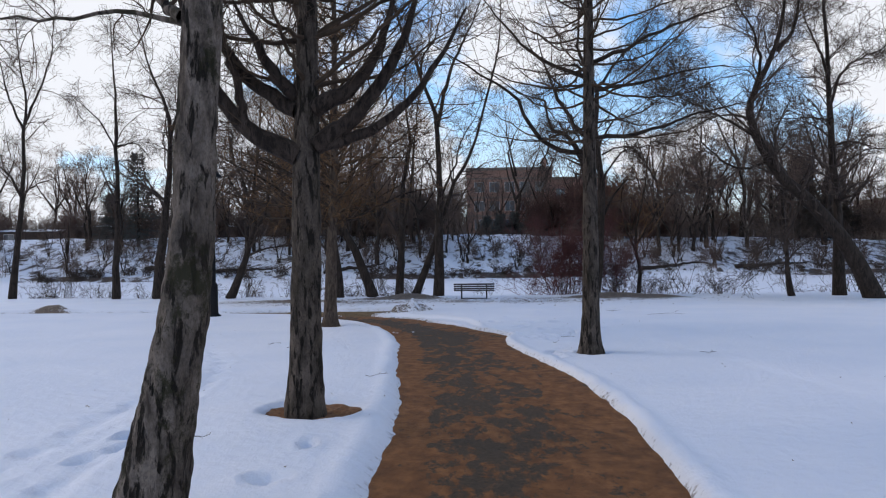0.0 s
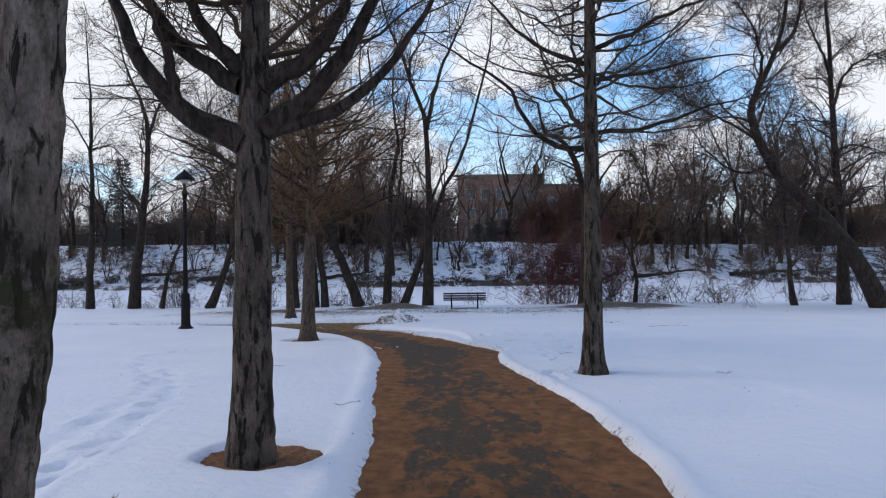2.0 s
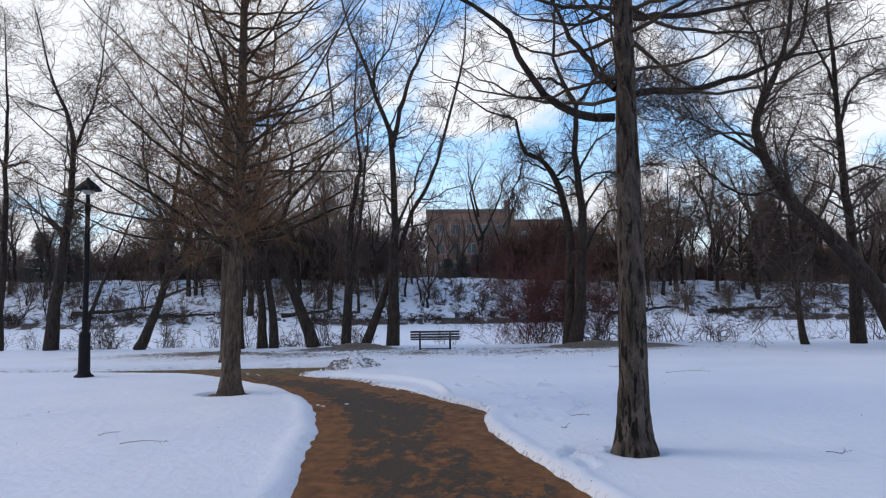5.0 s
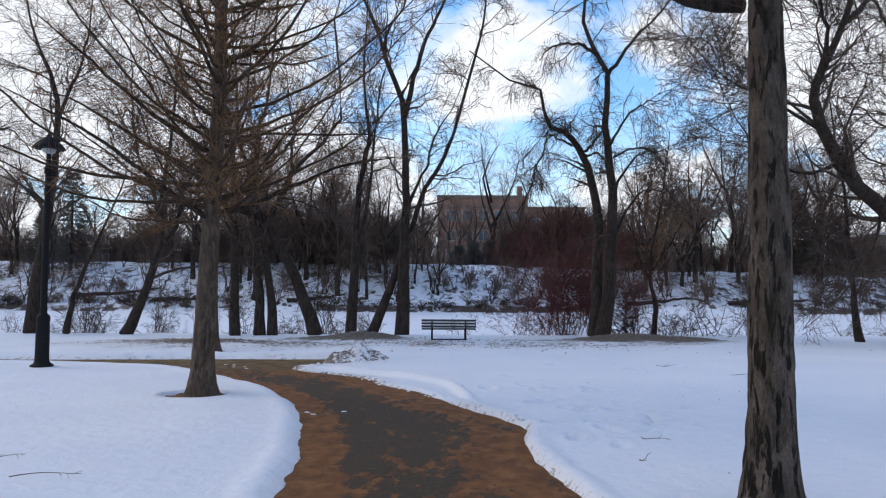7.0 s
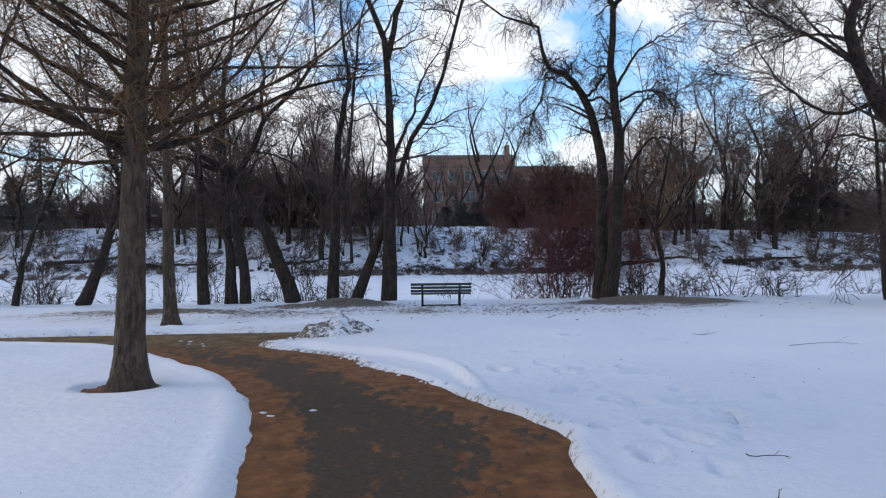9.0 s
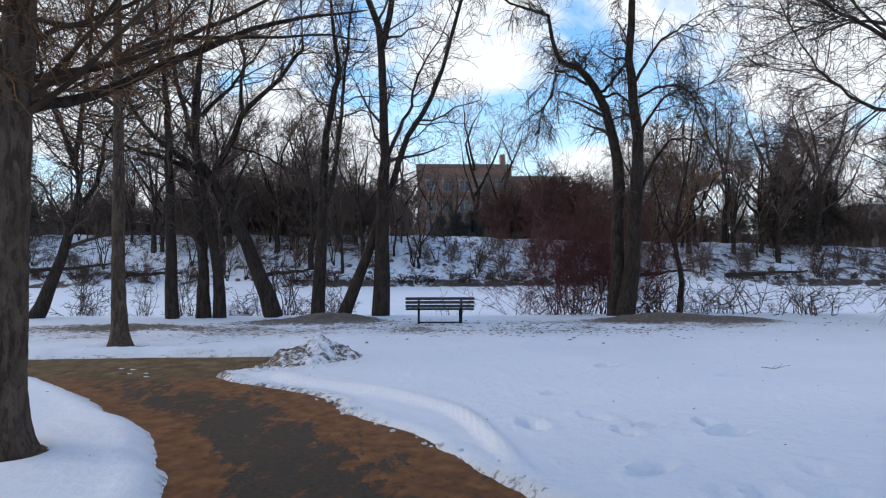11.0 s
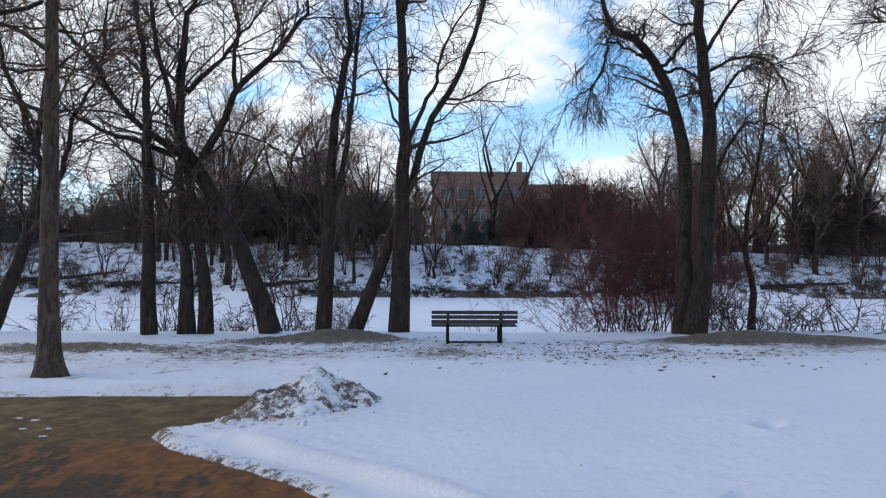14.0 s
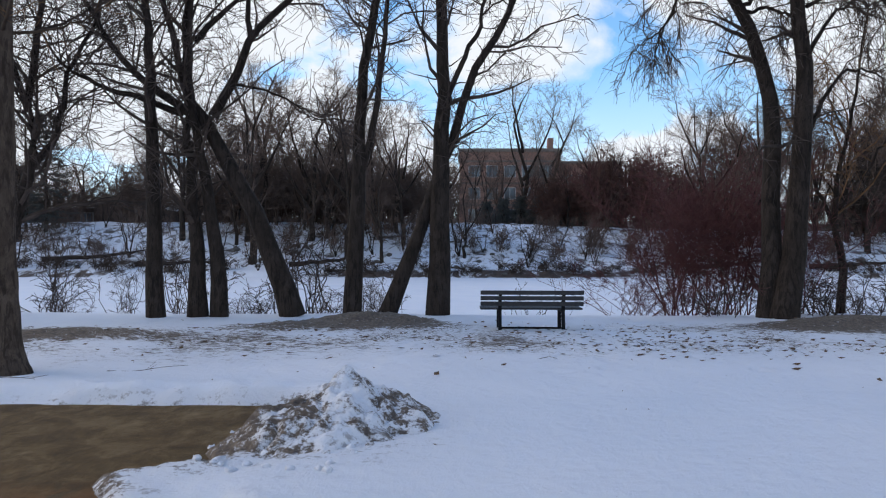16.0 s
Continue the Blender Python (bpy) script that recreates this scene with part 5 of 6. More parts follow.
for k in range(11):
    plant_far(24 + 3.6 * k + rng.uniform(-1.2, 1.2), rng.uniform(84, 97), int(rng.integers(0, 5)), rng.uniform(0.85, 1.1), rng.uniform(0, 6.28))
for k in range(12):
    plant_far(rng.uniform(-30, -3), rng.uniform(84, 96), int(rng.integers(0, 5)), rng.uniform(0.6, 0.95), rng.uniform(0, 6.28))
for k in range(28):
    shrub(rng.uniform(-30, -1.5), rng.uniform(88, 98), thick[k % 3], "tall dark thicket on the snowy far bank", FAR_BRUSH, rng.uniform(1.1, 1.6), rng.uniform(0, 6.28))
for k in range(12):
    shrub(rng.uniform(-48, -23), rng.uniform(90, 100), thick[k % 3], "tall dark thicket on the snowy far bank", FAR_BRUSH, rng.uniform(0.9, 1.35), rng.uniform(0, 6.28))
rusty = [shrub_mesh("crown", 26, 5.0, 3.2, TWIG_RUST, 10, 6, 0.016, 0.3, 0.035, 0.1) for _ in range(2)]
for k, (x, y, scale, tall) in enumerate(((9.5, 93, 1.0, 1.0), (12.0, 95, 1.15, 1.1), (14.5, 92, 1.2, 1.15), (17.0, 94, 1.35, 1.1), (19.5, 91, 1.3, 1.05), (22.0, 93, 1.35, 1.1), (24.5, 92, 1.2, 1.05), (27.0, 94, 1.1, 1.0), (20.5, 97, 1.5, 1.1), (15.8, 97, 1.4, 1.15))):
    shrub(x, y, rusty[k % 2], "dense rust-brown leafless shrub above the far bank", FAR_BRUSH, scale, k * 1.9, tall)
for k in range(64):
    x = -84 + 170 * (k + rng.uniform(-0.5, 0.5)) / 64
    if -2 < x < 9:
        continue
    shrub(x, rng.uniform(99, 114), (thick + rusty)[k % 5], "tall brown thicket behind the far bank", FAR_BRUSH, rng.uniform(1.25, 1.7) * (0.62 if x < -24 else 0.72 if x > 9 else 1.0), rng.uniform(0, 6.28))


def sapling_mesh(height):
    """Slender crooked stems rising from the slope."""
    stems = 3
    P = np.zeros((stems, 7, 3))
    q = np.linspace(0, 1, 7)
    for k in range(stems):
        a, o = rng.uniform(0, 6.28), rng.uniform(0.12, 0.45) * height
        P[k] = np.stack([math.cos(a) * o * q ** 1.4, math.sin(a) * o * q ** 1.4, height * rng.uniform(0.7, 1.0) * q - 0.1], 1)
    P[:, 1:] += np.cumsum(rng.normal(0, 0.03 * height, (stems, 6, 3)), 1)
    R = np.repeat(taper(0.010 * height + 0.02, 0.018, 7)[None], stems, 0)
    P2, R2 = sprout(P, R, 7, (0.3, 1), height * 0.3, 45, 4, 0.05, 0.02, 0.2, 0.5, 0.014)
    P3, R3 = sprout(P2, R2, 4, (0.2, 1), height * 0.14, 45, 2, 0.0, 0.02, 0.25, 0.7, 0.011)
    return joined("stem", [(P, R, 5)], BARK_DARK), joined("crown", [(P2, R2, 3), (P3, R3, 3)], TWIG_FAR)


saplings = [sapling_mesh(h) for h in (3.2, 4.4, 5.2, 3.8)]
for k in range(78):
    x = -74 + 150 * (k + rng.uniform(-0.5, 0.5)) / 78
    shrub(x, rng.uniform(78.6, 90), saplings[k % 4], "slender crooked sapling rising from the snowy slope", FAR_BRUSH, rng.uniform(0.7, 1.15), rng.uniform(0, 6.28))
slight = [shrub_mesh("crown", 12, 2.4, 2.6, TWIG_FAR, 5, 4, 0.010, 0.5, 0.022) for _ in range(2)]
for k in range(80):
    x = -72 + 144 * (k + rng.uniform(-0.5, 0.5)) / 80
    if -1 < x < 8 and k % 2:
        continue
    shrub(x, rng.uniform(79, 88), slight[k % 2], "thin grey-brown brush on the snowy slope", FAR_BRUSH, rng.uniform(0.6, 1.25), rng.uniform(0, 6.28))
scrubby = shrub_mesh("crown", 24, 1.2, 1.9, TWIG_DARK, 3, 2, 0.012, 1.3, 0.02)
for k in range(125):
    x = -76 + 152 * (k + rng.uniform(-0.5, 0.5)) / 125
    if rough(x, 0 * x, 0.11, 25, 3) < -0.25:
        continue
    shrub(x, 77.8 + rng.uniform(0, 1.5), scrubby, "dark dead growth along the far waterline", FAR_BRUSH, rng.uniform(0.8, 1.5), rng.uniform(0, 6.28), rng.uniform(0.5, 0.9))


pour_pool()


def spruce(x, y, height, width, label, tiers=40, needle=None, boughs=9):
    ob = thing("spruce", label, "tree", (x, y, ground_at(x, y) - 0.1), "dark conifers on the far bank")
    hang("trunk", joined("trunk", [(np.array([[(0, 0, 0), (0, 0, height * 0.5), (0, 0, height)]], dtype=float), np.array([[0.22, 0.14, 0.02]]), 7)], BARK_DARK), ob)
    lines, radii = [], []
    for z in np.arange(height * 0.07, height * 0.985, height / tiers):
        f = 1 - z / height
        for k in range(boughs):
            a = rng.uniform(0, 6.28)
            l = width * (f ** 0.8) * rng.uniform(0.7, 1.1) + 0.12
            q = np.linspace(0, 1, 5)[:, None]
            lines.append(np.array([0, 0, z]) + np.array([math.cos(a), math.sin(a), 0]) * l * q + np.array([0, 0, 1]) * l * (-0.32 * q + 0.2 * q * q))
            radii.append(np.linspace(0.05, 0.02, 5))
    P, R = np.array(lines), np.array(radii)
    P2, R2 = sprout(P, R, 10, (0.1, 1), width * 0.22 + 0.2, 50, 2, 0, 0.12, 0.15, 1.3, 0.02)
    hang("crown", joined("crown", [(P, R, 3), (P2, R2, 3)], needle or NEEDLE), ob)
    return ob


spruce(-44.3, 89, 13.2, 3.9, "tall grey-green spruce beside a low brown house", 24, None, 8)
spruce(-50.5, 94, 7.0, 3.8, "small dark spruce behind the river bank", 24)
spruce(43.6, 91, 11.4, 6.4, "broad browned conifer on the far bank", 36, NEEDLE_BROWN, 10)
spruce(50.5, 95, 8.4, 5.4, "broad browned conifer on the far bank", 28, NEEDLE_BROWN, 9)
for x, y, h, w in ((2.6, 96, 2.8, 1.9), (4.6, 96, 3.2, 2.0), (6.6, 96.5, 3.5, 2.2), (8.7, 96, 3.7, 2.3), (10.8, 96.5, 3.8, 2.3), (12.9, 96, 3.7, 2.3), (15.0, 96, 3.5, 2.3), (17.2, 96.5, 3.3, 2.2)):
    spruce(x, y, h, w, "low dark evergreen hedge bush above the bank", 14)


def window(parent, x, z, w, h, y, panes=2):
    """A framed window in a wall that faces the river at depth y."""
    frame_ob = part("window", box(x - w / 2 - 0.09, x + w / 2 + 0.09, y - 0.07, y - 0.005, z - h / 2 - 0.09, z + h / 2 + 0.09), FRAME_WHITE, parent)
    for k in range(panes):
        x0 = x - w / 2 + w * k / panes + 0.04
        part("pane", box(x0, x0 + w / panes - 0.08, y - 0.10, y - 0.072, z - h / 2, z + h / 2), GLASS, frame_ob)


def apartment():
    ob = thing("apartment_building", "red-brick apartment building with rows of pale windows", "building", (1.2, 0, 0))
    part("wall", box(-1.5, 14.2, 125, 140, 2.0, 16.0), BRICK, ob)
    part("parapet", box(-1.7, 14.4, 124.8, 140.2, 16.0, 16.5), CONCRETE, ob)
    part("wing", box(14.2, 25.0, 129, 142, 2.0, 14.6), BRICK, ob)
    part("wing_parapet", box(14.2, 25.2, 128.8, 142.2, 14.6, 15.0), CONCRETE, ob)
    part("stair_tower", box(12.6, 13.4, 126.5, 128, 16.5, 18.4), BRICK, ob)
    for z in (6.0, 9.4, 12.9):
        part("band", box(-1.55, 14.25, 124.93, 125.0, z + 1.45, z + 1.75), CONCRETE, ob)
        for x in (0.8, 3.6, 6.4, 9.2, 12.0):
            window(ob, x, z, 1.7, 1.7, 125)
        for x in (16.2, 18.8, 21.4, 23.8):
            window(ob, x, z - 1.0, 1.6, 1.6, 129)
    return ob


apartment()


def pale_block():
    ob = thing("apartment_block", "pale plastered building with square windows behind trees", "building", (0, 0, 0))
    part("wall", box(80, 96, 132, 144, 2.0, 10.5), CONCRETE, ob)
    part("roof", box(79.7, 96.3, 131.7, 144.3, 10.5, 10.9), ROOF_SNOW, ob)
    for z in (5.6, 8.6):
        for x in (82.5, 86.0, 89.5, 93.0):
            window(ob, x, z, 1.5, 1.3, 132)


pale_block()


def low_house(x0, x1, y, base, wall_h, roof_h, label, windows=()):
    ob = thing("house", label, "house", (0, 0, 0))
    part("wall", box(x0, x1, y, y + 9, base, base + wall_h), BROWN_WALL, ob)
    bm = bmesh.new()
    p = [bm.verts.new(c) for c in ((x0 - 0.5, y - 0.5, base + wall_h), (x1 + 0.5, y - 0.5, base + wall_h), (x1 + 0.5, y + 9.5, base + wall_h), (x0 - 0.5, y + 9.5, base + wall_h),
                                    (x0 - 0.5, y + 4.5, base + wall_h + roof_h), (x1 + 0.5, y + 4.5, base + wall_h + roof_h))]
    for f in ((0, 1, 5, 4), (2, 3, 4, 5), (1, 2, 5), (3, 0, 4), (3, 2, 1, 0)):
        bm.faces.new([p[k] for k in f])
    part("roof", bm, ROOF_SNOW, ob, "snow-covered pitched roof")
    for x, z in windows:
        window(ob, x, z, 1.5, 1.1, y)
    return ob


low_house(-86, -62, 100, 2.6, 2.4, 0.5, "low brown house with snow on its roof", [(-80, 4.0), (-70, 4.0)])
low_house(-60, -38, 100, 2.6, 3.0, 0.35, "long low brown house above the bank", [(-54, 4.4), (-46, 4.4)])
low_house(-31, -24, 104, 2.8, 3.6, 1.0, "small brown house with a pale window", [(-29.2, 5.2), (-26.0, 5.2)])


def boulders():
    for k in range(60):
        x = rng.uniform(-30, 40)
        y = 77.6 + rng.uniform(0, 7)
        r = rng.uniform(0.15, 0.45)
        bm = bmesh.new()
        bmesh.ops.create_icosphere(bm, subdivisions=1, radius=r)
        for v in bm.verts:
            v.co *= rng.uniform(0.75, 1.2)
            v.co.z *= 0.7
        me = bpy.data.meshes.new("rock")
        bm.to_mesh(me)
        bm.free()
        me.materials.append(STONE)
        ob = new("rock", me)
        ob.location = (x, y, ground_at(x, y) + r * 0.2)
        tagged(ob, "grey rock showing through snow on the far bank", "rock", "rocks on the far bank")


boulders()


def fallen_log(points, r0, r1):
    base = points[0]
    ob = thing("fallen_log", "dark fallen trunk lying along the far waterline", "log", base, "fallen trunks on the far bank")
    p, r = curve_through(local(points, base), 14, 0.06), taper(r0, r1, 14)
    hang("trunk", joined("trunk", [(p[None], r[None], 8)], BARK_DARK), ob)
    P2, R2 = sprout(p[None], r[None], 12, (0.3, 1), 1.8, 50, 5, 0.1, 0.02, 0.2, 0.4, 0.015)
    hang("crown", joined("crown", [(P2, R2, 4)], TWIG_DARK), ob)


for x, y, long, turn in ((-39, 80.0, 9, 0.12), (-30, 79.2, 7, -0.08), (-16, 79.6, 6, 0.1), (20, 79.4, 7, 0.05), (31, 79.8, 8, -0.1)):
    ends = [(x + long * f, y + long * f * turn) for f in (0, 0.35, 0.7, 1)]
    fallen_log([(a, b, ground_at(a, b) + 0.25 + 0.5 * k / 3) for k, (a, b) in enumerate(ends)], 0.24, 0.08)


def woods():
    """The woods that close the view behind the houses."""
    verts, quads, base = [], [], 0
    for k in range(140):
        x = -210 + 420 * (k + rng.uniform(-0.5, 0.5)) / 140
        y = rng.uniform(150, 190)
        h = (rng.uniform(9, 13) + 3) * (0.45 if x < -45 else 1.0)
        g = ground_at(x, y) - 0.2
        stem = np.array([[(x, y, g), (x + rng.normal(0, 0.4), y, g + h * 0.5), (x + rng.normal(0, 0.8), y, g + h)]])
        r = np.array([[0.25, 0.14, 0.04]])
        P1, R1 = sprout(stem, r, 22, (0.12, 1), h * 0.34, 38, 5, 0.12, 0.0, 0.15, 0.5, 0.03)
        P2, R2 = sprout(P1, R1, 6, (0.15, 1), h * 0.15, 42, 2, 0.05, 0.0, 0.2, 0.7, 0.022)
        for P, R, s in ((stem, r, 4), (P1, R1, 3), (P2, R2, 3)):
            v, q = tubes(P, R, s)
            verts.append(v), quads.append(q + base)
            base += len(v)
    for k in range(200):
        x, y = -200 + 400 * (k + rng.uniform(-0.5, 0.5)) / 200, rng.uniform(118, 150)
        foot = np.array([x, y, ground_at(x, y) - 0.2]) + rng.normal(0, (1.6, 0.8, 0.02), (14, 3))
        tops = foot + rng.normal(0, (1.0, 0.6, 0.8), (14, 3)) + np.array([0, 0, 4.2])
        P = np.stack([foot, (foot + tops) / 2, tops], 1)
        R = np.repeat(np.array([[0.06, 0.045, 0.03]]), 14, 0)
        P2, R2 = sprout(P, R, 5, (0.2, 1), 1.7, 42, 2, 0.05, 0.0, 0.2, 0.8, 0.03)
        for P, R, s in ((P, R, 3), (P2, R2, 3)):
            v, q = tubes(P, R, s)
            verts.append(v), quads.append(q + base)
            base += len(v)
    tagged(new("far_woods", mesh_from("far_woods", np.concatenate(verts), np.concatenate(quads), TWIG_FAR)), "leafless woods closing the view beyond the river", "woods", kind="stuff")


woods()


# ---------------------------------------------------------------- bench
def bench():
    ob = thing("bench", "dark slatted park bench with iron frames facing the river", "bench", (0.58, 30.72, ground_at(0.58, 30.72) - 0.02))
    for z, y, tilt in ((0.70, -0.10, 0), (0.60, -0.075, 0), (0.50, -0.05, 0)):
        part("back_slat", box(-0.915, 0.915, y - 0.018, y + 0.018, z - 0.037, z + 0.037, 0.006), SLAT, ob)
    for k in range(4):
        part("seat_slat", box(-0.915, 0.915, 0.03 + k * 0.115, 0.125 + k * 0.115, 0.385, 0.420, 0.006), SLAT, ob)
    for x in (-0.565, 0.565):
        frame_ob = part("frame", box(x - 0.028, x + 0.028, 0.0, 0.48, 0.335, 0.383, 0.008), IRON, ob)
        for kind, a, b in (("back_leg", (-0.06, -0.10), (0.02, 0.40)), ("back_post", (0.02, 0.38), (-0.085, 0.73)), ("front_leg", (0.44, -0.10), (0.46, 0.36))):
            bm = box(x - 0.03, x + 0.03, -0.028, 0.028, 0, 1)
            for v in bm.verts:
                t = v.co.z
                v.co = Vector((v.co.x, v.co.y + a[0] + (b[0] - a[0]) * t + 0.022, a[1] + (b[1] - a[1]) * t))
            part(kind, bm, IRON, frame_ob)
    part("stretcher", box(-0.565, 0.565, -0.035, -0.005, 0.05, 0.085, 0.006), IRON, ob)
    return ob


bench()


# ---------------------------------------------------------------- lamp
def street_lamp():
    ob = thing("street_lamp", "black iron park lamp with a wide dished hood", "lamp", (-7.92, 22.01, ground_at(-7.92, 22.01) - 0.02))
    part("base", lathe([(0.22, 0), (0.22, 0.05), (0.16, 0.09), (0.135, 0.14), (0.125, 0.98), (0.135, 1.02), (0.12, 1.06), (0.07, 1.12)], 16), IRON, ob, smooth=False)
    part("pole", lathe([(0.068, 1.10), (0.060, 2.6), (0.052, 4.02), (0.075, 4.05), (0.075, 4.10), (0.045, 4.13)], 14), IRON, ob, smooth=False)
    part("cage", lathe([(0.09, 4.12), (0.075, 4.16), (0.05, 4.20), (0.045, 4.42), (0.06, 4.46)], 14), IRON, ob)
    part("globe", lathe([(0.055, 4.44), (0.12, 4.48), (0.14, 4.53), (0.13, 4.58)], 16), MILK, ob, "pale glass lens under the hood", True)
    part("hood", lathe([(0.30, 4.545), (0.31, 4.56), (0.27, 4.62), (0.17, 4.72), (0.09, 4.79), (0.05, 4.81), (0.045, 4.84), (0.02, 4.88)], 24), IRON, ob)
    return ob


street_lamp()


# ---------------------------------------------------------------- snow pile, soil rings, small things
def snow_pile():
    n, m = 190, 190
    u = np.linspace(-1.35, 1.35, n)
    X, Y = np.meshgrid(u, u)
    wx, wy = X + 0.14 * rough(X, Y, 2.4, 138, 2), Y + 0.14 * rough(X, Y, 2.4, 139, 2)
    r = np.hypot(wx / 0.80, wy / 1.0)
    h = 0.345 * np.clip(1 - r, 0, 1) ** 0.95
    # a steep crown, a shoulder to one side and a low toe of scraped dirt on the path
    h += 0.10 * np.exp(-(wx / 0.17) ** 2 - ((wy - 0.05) / 0.22) ** 2) + 0.06 * np.exp(-((wx - 0.50) / 0.20) ** 2 - ((wy + 0.15) / 0.3) ** 2) + 0.11 * np.exp(-((wx + 0.42) / 0.26) ** 2 - ((wy + 0.42) / 0.30) ** 2)
    r = np.minimum(r, np.hypot((wx + 0.40) / 0.40, (wy + 0.45) / 0.5))
    block = np.abs(rough(wx, wy, 3.6, 131, 2)) * 0.17 + np.abs(rough(wx, wy, 9, 133, 3)) * 0.10 + np.maximum(rough(wx, wy, 22, 135, 2), 0) * 0.035
    h = h + block * np.clip(1.3 - r, 0, 1) * 0.8 - 0.07 - 0.16 * smoothstep(0.95, 1.3, r)
    k = np.arange(n * m).reshape(m, n)
    quads = np.stack([k[:-1, :-1], k[:-1, 1:], k[1:, 1:], k[1:, :-1]], -1).reshape(-1, 4)
    at = (-1.60, 23.66, ground_at(-1.6, 23.66) - 0.03)
    Z = h
    me = mesh_from("snow_mound", np.stack([X, Y, Z], -1).reshape(-1, 3), quads, SNOW)
    dirt = 0.40 + 0.36 * smoothstep(0.0, -0.7, X + 0.3 * Y) + 0.50 * rough(wx, wy, 4.5, 137, 3)
    me.attributes.new("dirt", "FLOAT", "POINT").data.foreach_set("value", np.clip(dirt, 0, 1).astype(np.float32).ravel())
    me.attributes.new("scrub", "FLOAT", "POINT")
    ob = new("snow_mound", me)
    ob.location = at
    tagged(ob, "heap of dirty ploughed snow at the path's edge", "snow pile")


snow_pile()


def soil_ring(x, y, rx, ry, label):
    sides, rings = 36, 7
    bm = bmesh.new()
    loops = []
    for j in range(1, rings + 1):
        f = j / rings
        loops.append([bm.verts.new((rx * f * math.cos(6.2832 * k / sides), ry * f * math.sin(6.2832 * k / sides), 0.03 * noise.noise(Vector((k * 0.7, j, x))) - 0.02 * (1 - f))) for k in range(sides)])
    mid = bm.verts.new((0, 0, 0))
    for k in range(sides):
        bm.faces.new((mid, loops[0][k], loops[0][(k + 1) % sides]))
        for a, b in zip(loops, loops[1:]):
            bm.faces.new((a[k], b[k], b[(k + 1) % sides], a[(k + 1) % sides]))
    me = bpy.data.meshes.new("soil_ring")
    bm.to_mesh(me)
    bm.free()
    me.materials.append(SOIL)
    ob = new("soil_ring", me)
    ob.location = (x, y, ground_at(x, y) - 0.052)
    tagged(ob, label, "soil", kind="structure")


soil_ring(-1.24, 7.64, 0.56, 0.38, "bare rust-brown soil melted free round a trunk")
soil_ring(-1.05, 4.28, 0.42, 0.36, "bare rust-brown soil melted free round a leaning trunk")
soil_ring(-3.45, 18.30, 0.50, 0.42, "bare brown soil melted free round a trunk")


def fallen_twig(x, y, long, turn, label="thin broken twig lying on the snow"):
    p = np.zeros((1, 8, 3))
    q = np.linspace(0, 1, 8)
    p[0, :, 0], p[0, :, 1] = (q - 0.5) * long * math.cos(turn), (q - 0.5) * long * math.sin(turn)
    p[0] += np.cumsum(rng.normal(0, 0.012, (8, 3)), 0)
    p[0, :, 2] = 0.012 + 0.03 * np.abs(np.sin(q * 3 + x))
    r = taper(0.0045, 0.002, 8)[None]
    P2, R2 = sprout(p, r, 3, (0.3, 0.9), long * 0.3, 40, 4, 0.02, 0.0, 0.2, 0.7, 0.0016)
    ob = new("twig", joined("twig", [(p, r, 5), (P2, R2, 4)], TWIG_DARK))
    ob.location = (x, y, float(snow_height(np.array([x]), np.array([y]))[0]))
    tagged(ob, label, "twig", "twigs on the snow")


for x, y, long, turn in ((-0.9, 10.03, 0.32, 0.5), (2.55, 15.04, 0.35, -0.4), (-2.9, 13.6, 0.5, 0.2), (-3.6, 14.2, 0.3, 0.6), (4.6, 12.4, 0.3, 0.1), (-1.95, 6.4, 0.22, 1.0),
                         (6.2, 20.5, 1.1, 0.05), (5.0, 22.0, 0.5, 0.3), (2.2, 14.3, 0.25, 1.1), (-5.2, 25.4, 0.5, 0.4), (-4.2, 26.2, 0.9, 0.5), (0.4, 27.0, 0.3, 0.2)):
    fallen_twig(x, y, long, turn)


def litter(count, spot, label, size):
    """Curled dry leaves."""
    verts, quads = [], []
    spots = np.array([spot() for _ in range(count)])
    onto = np.where(edge_reach(spots[:, 0], spots[:, 1]) < 0, path_height(spots[:, 0], spots[:, 1]), snow_height(spots[:, 0], spots[:, 1]))
    for (x, y), z in zip(spots, onto):
        a, s = rng.uniform(0, 6.28), size * rng.uniform(0.5, 1.4)
        c, d = math.cos(a) * s, math.sin(a) * s
        n = len(verts)
        w = rng.uniform(0.35, 0.6)
        verts += [(x - c, y - d, z + 0.012), (x + d * w, y - c * w, z + 0.004), (x + c, y + d, z + 0.014 + 0.2 * s), (x - d * w, y + c * w, z + 0.006 + 0.25 * s)]
        quads.append((n, n + 1, n + 2, n + 3))
    tagged(new("leaf_litter", mesh_from("leaf_litter", np.array(verts), np.array(quads), LEAF_DRY)), label, "leaves", kind="stuff")


litter(560, lambda: (rng.normal(1.0, 4.5), 29.6 + rng.normal(0, 1.3)), "dry brown leaves scattered on trampled snow", 0.05)
litter(220, lambda: (rng.normal(3.2, 1.6), 28.4 + rng.normal(0, 0.7)), "dark leaf scraps trodden into snow before the bench", 0.042)
litter(120, lambda: (rng.uniform(-6, 6.5), rng.uniform(5, 27)), "sparse dry leaves on open snow", 0.014)


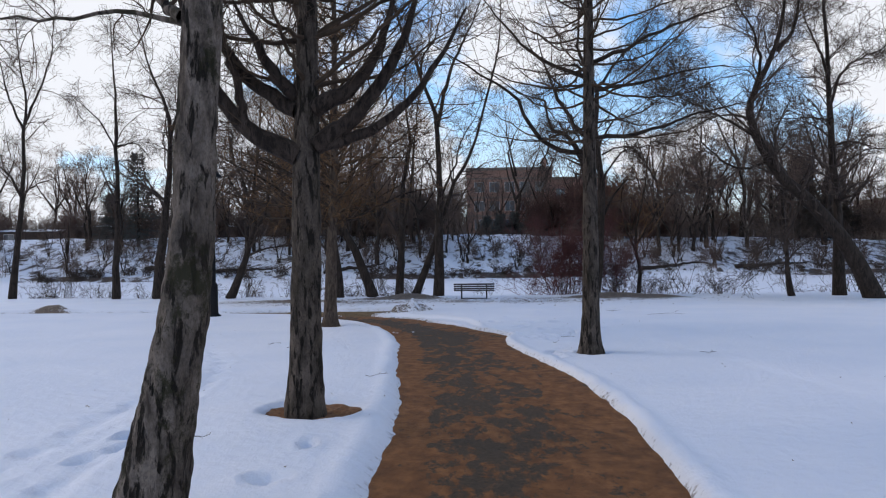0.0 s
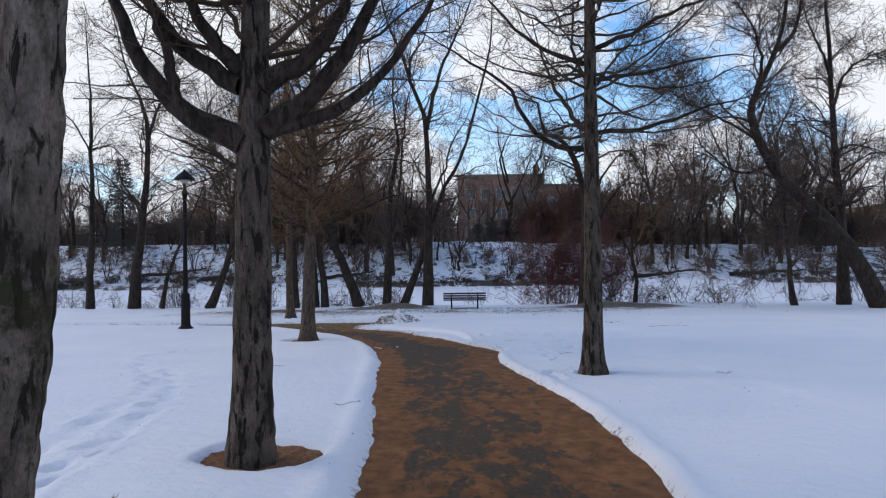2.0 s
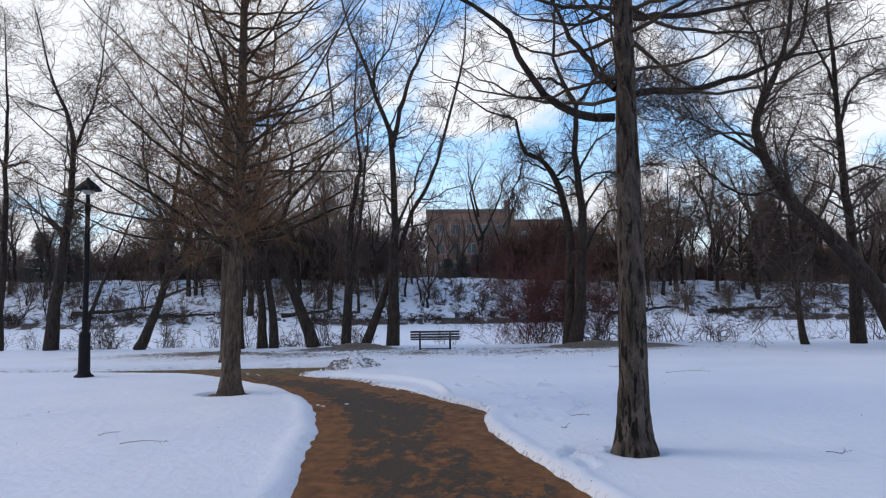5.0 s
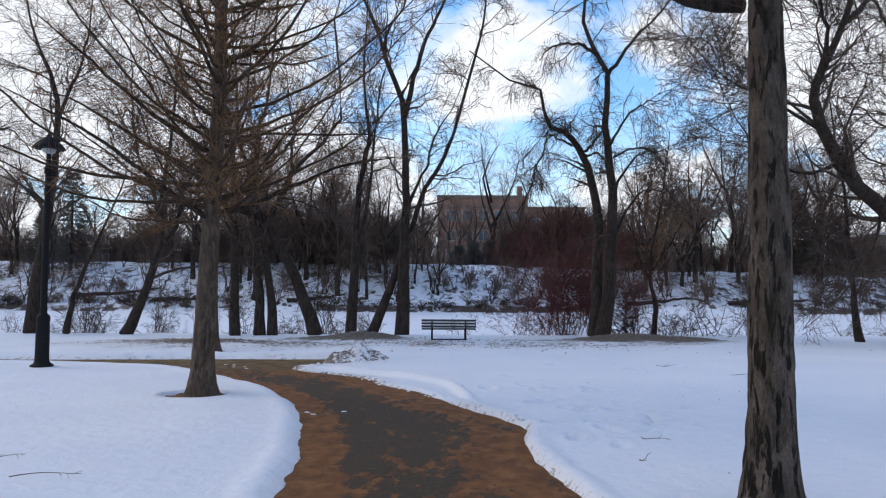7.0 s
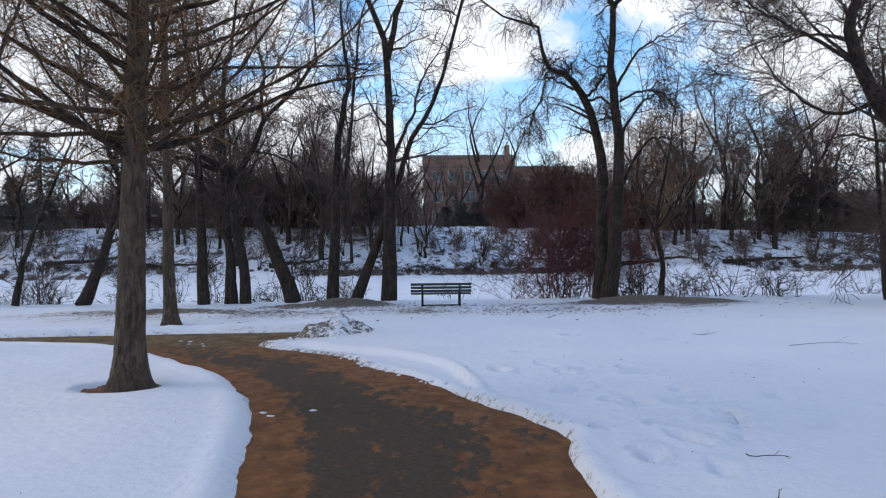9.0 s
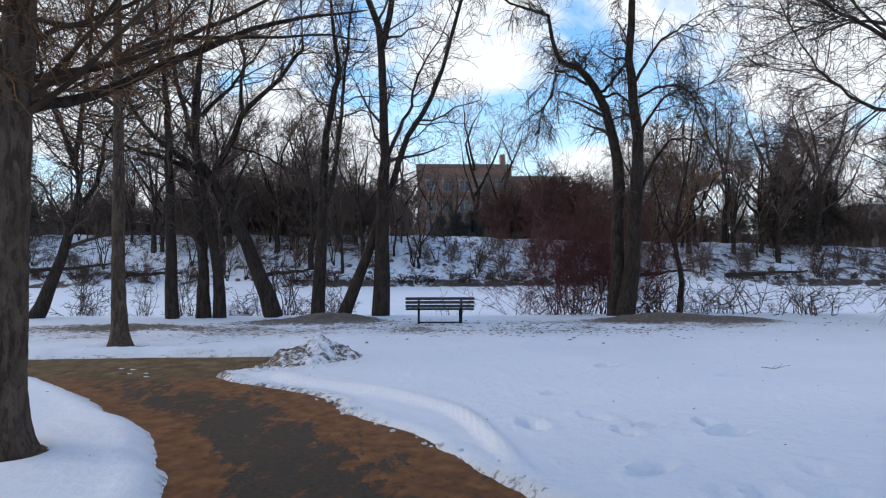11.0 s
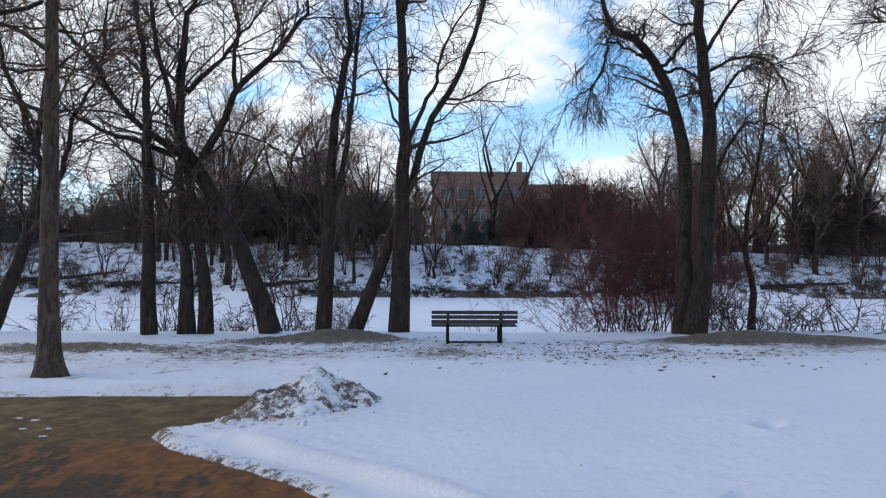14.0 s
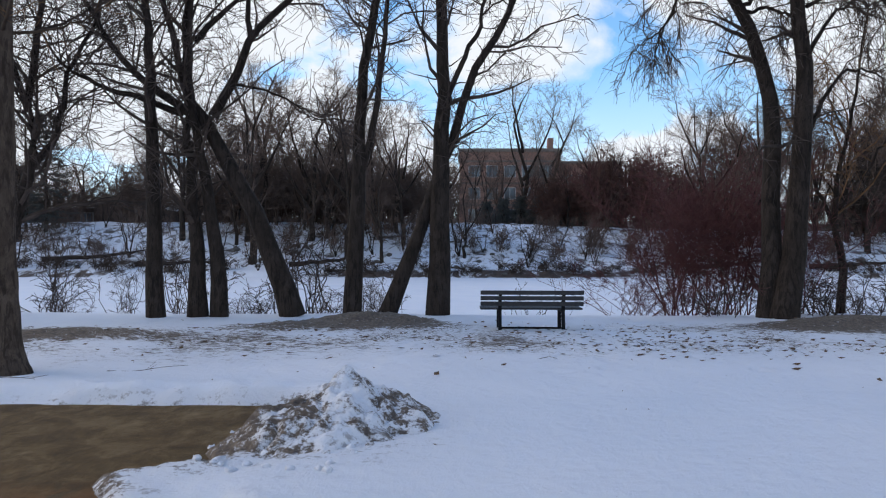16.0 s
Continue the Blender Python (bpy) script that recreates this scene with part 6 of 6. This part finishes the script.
def clods():
    """Loose lumps of snow fallen from the plough's ridge."""
    for k in range(70):
        t = rng.uniform(0, 1) ** 0.7
        y = 15.3 + 7.1 * t
        x = np.interp(y, [15.2, 15.95, 16.75, 18.2, 20.0, 21.35, 22.1], [1.19, 1.34, 1.05, 0.30, -0.80, -1.62, -2.6]) + rng.normal(0.10, 0.07)
        r = rng.uniform(0.008, 0.030)
        if k > 58:
            t = (k - 58.5) / 11
            x, y, r = -2.45 + 1.0 * t + rng.normal(0, 0.06), 22.80 - 0.35 * t + rng.normal(0, 0.06), rng.uniform(0.018, 0.042)
        elif k > 44:
            a, o = rng.uniform(2.6, 6.6), rng.uniform(0.72, 1.0)
            x, y = -1.65 + 0.86 * o * math.cos(a), 23.6 + 0.9 * o * math.sin(a)
        bm = bmesh.new()
        bmesh.ops.create_icosphere(bm, subdivisions=2, radius=r)
        for v in bm.verts:
            v.co *= 1 + 1.0 * noise.noise(v.co.normalized() * 2.1 + Vector((k * 3.7, 0, 0)))
            v.co.z *= 0.65
        me = bpy.data.meshes.new("snow_clod")
        bm.to_mesh(me)
        bm.free()
        me.materials.append(SNOW)
        me.polygons.foreach_set("use_smooth", np.full(len(me.polygons), True))
        ob = new("snow_clod", me)
        z = max(float(snow_height(np.array([x]), np.array([y]))[0]), float(path_height(np.array([x]), np.array([y]))[0]))
        ob.location = (x, y, z + r * 0.2)
        tagged(ob, "loose lump of snow by the path's edge", "snow clod", "snow clods along the path")


clods()


def snow_flakes():
    """Thin scraps of snow lying on the bare path."""
    for k, (x, y) in enumerate(FLAKES):
        bm = bmesh.new()
        bmesh.ops.create_icosphere(bm, subdivisions=2, radius=0.024)
        for v in bm.verts:
            v.co *= 1 + 0.9 * noise.noise(v.co.normalized() * 1.7 + Vector((k * 5.3, 2, 0)))
            v.co = Vector((v.co.x * 1.5, v.co.y * 0.8, v.co.z * 0.3))
        me = bpy.data.meshes.new("snow_scrap")
        bm.to_mesh(me)
        bm.free()
        me.materials.append(SNOW)
        ob = new("snow_scrap", me)
        ob.location = (x, y, float(path_height(np.array([x]), np.array([y]))[0]) + 0.006)
        ob.rotation_euler = (0, 0, 0.3 * math.sin(k * 2.1))
        tagged(ob, "thin scrap of snow on the bare path", "snow scrap", "snow scraps on the path")


FLAKES = [(-1.35, 16.92), (-0.98, 17.13), (-1.46, 17.07), (-4.55, 23.35), (-4.33, 23.25), (-3.98, 22.87), (-3.85, 22.54), (-4.22, 22.87)]
snow_flakes()
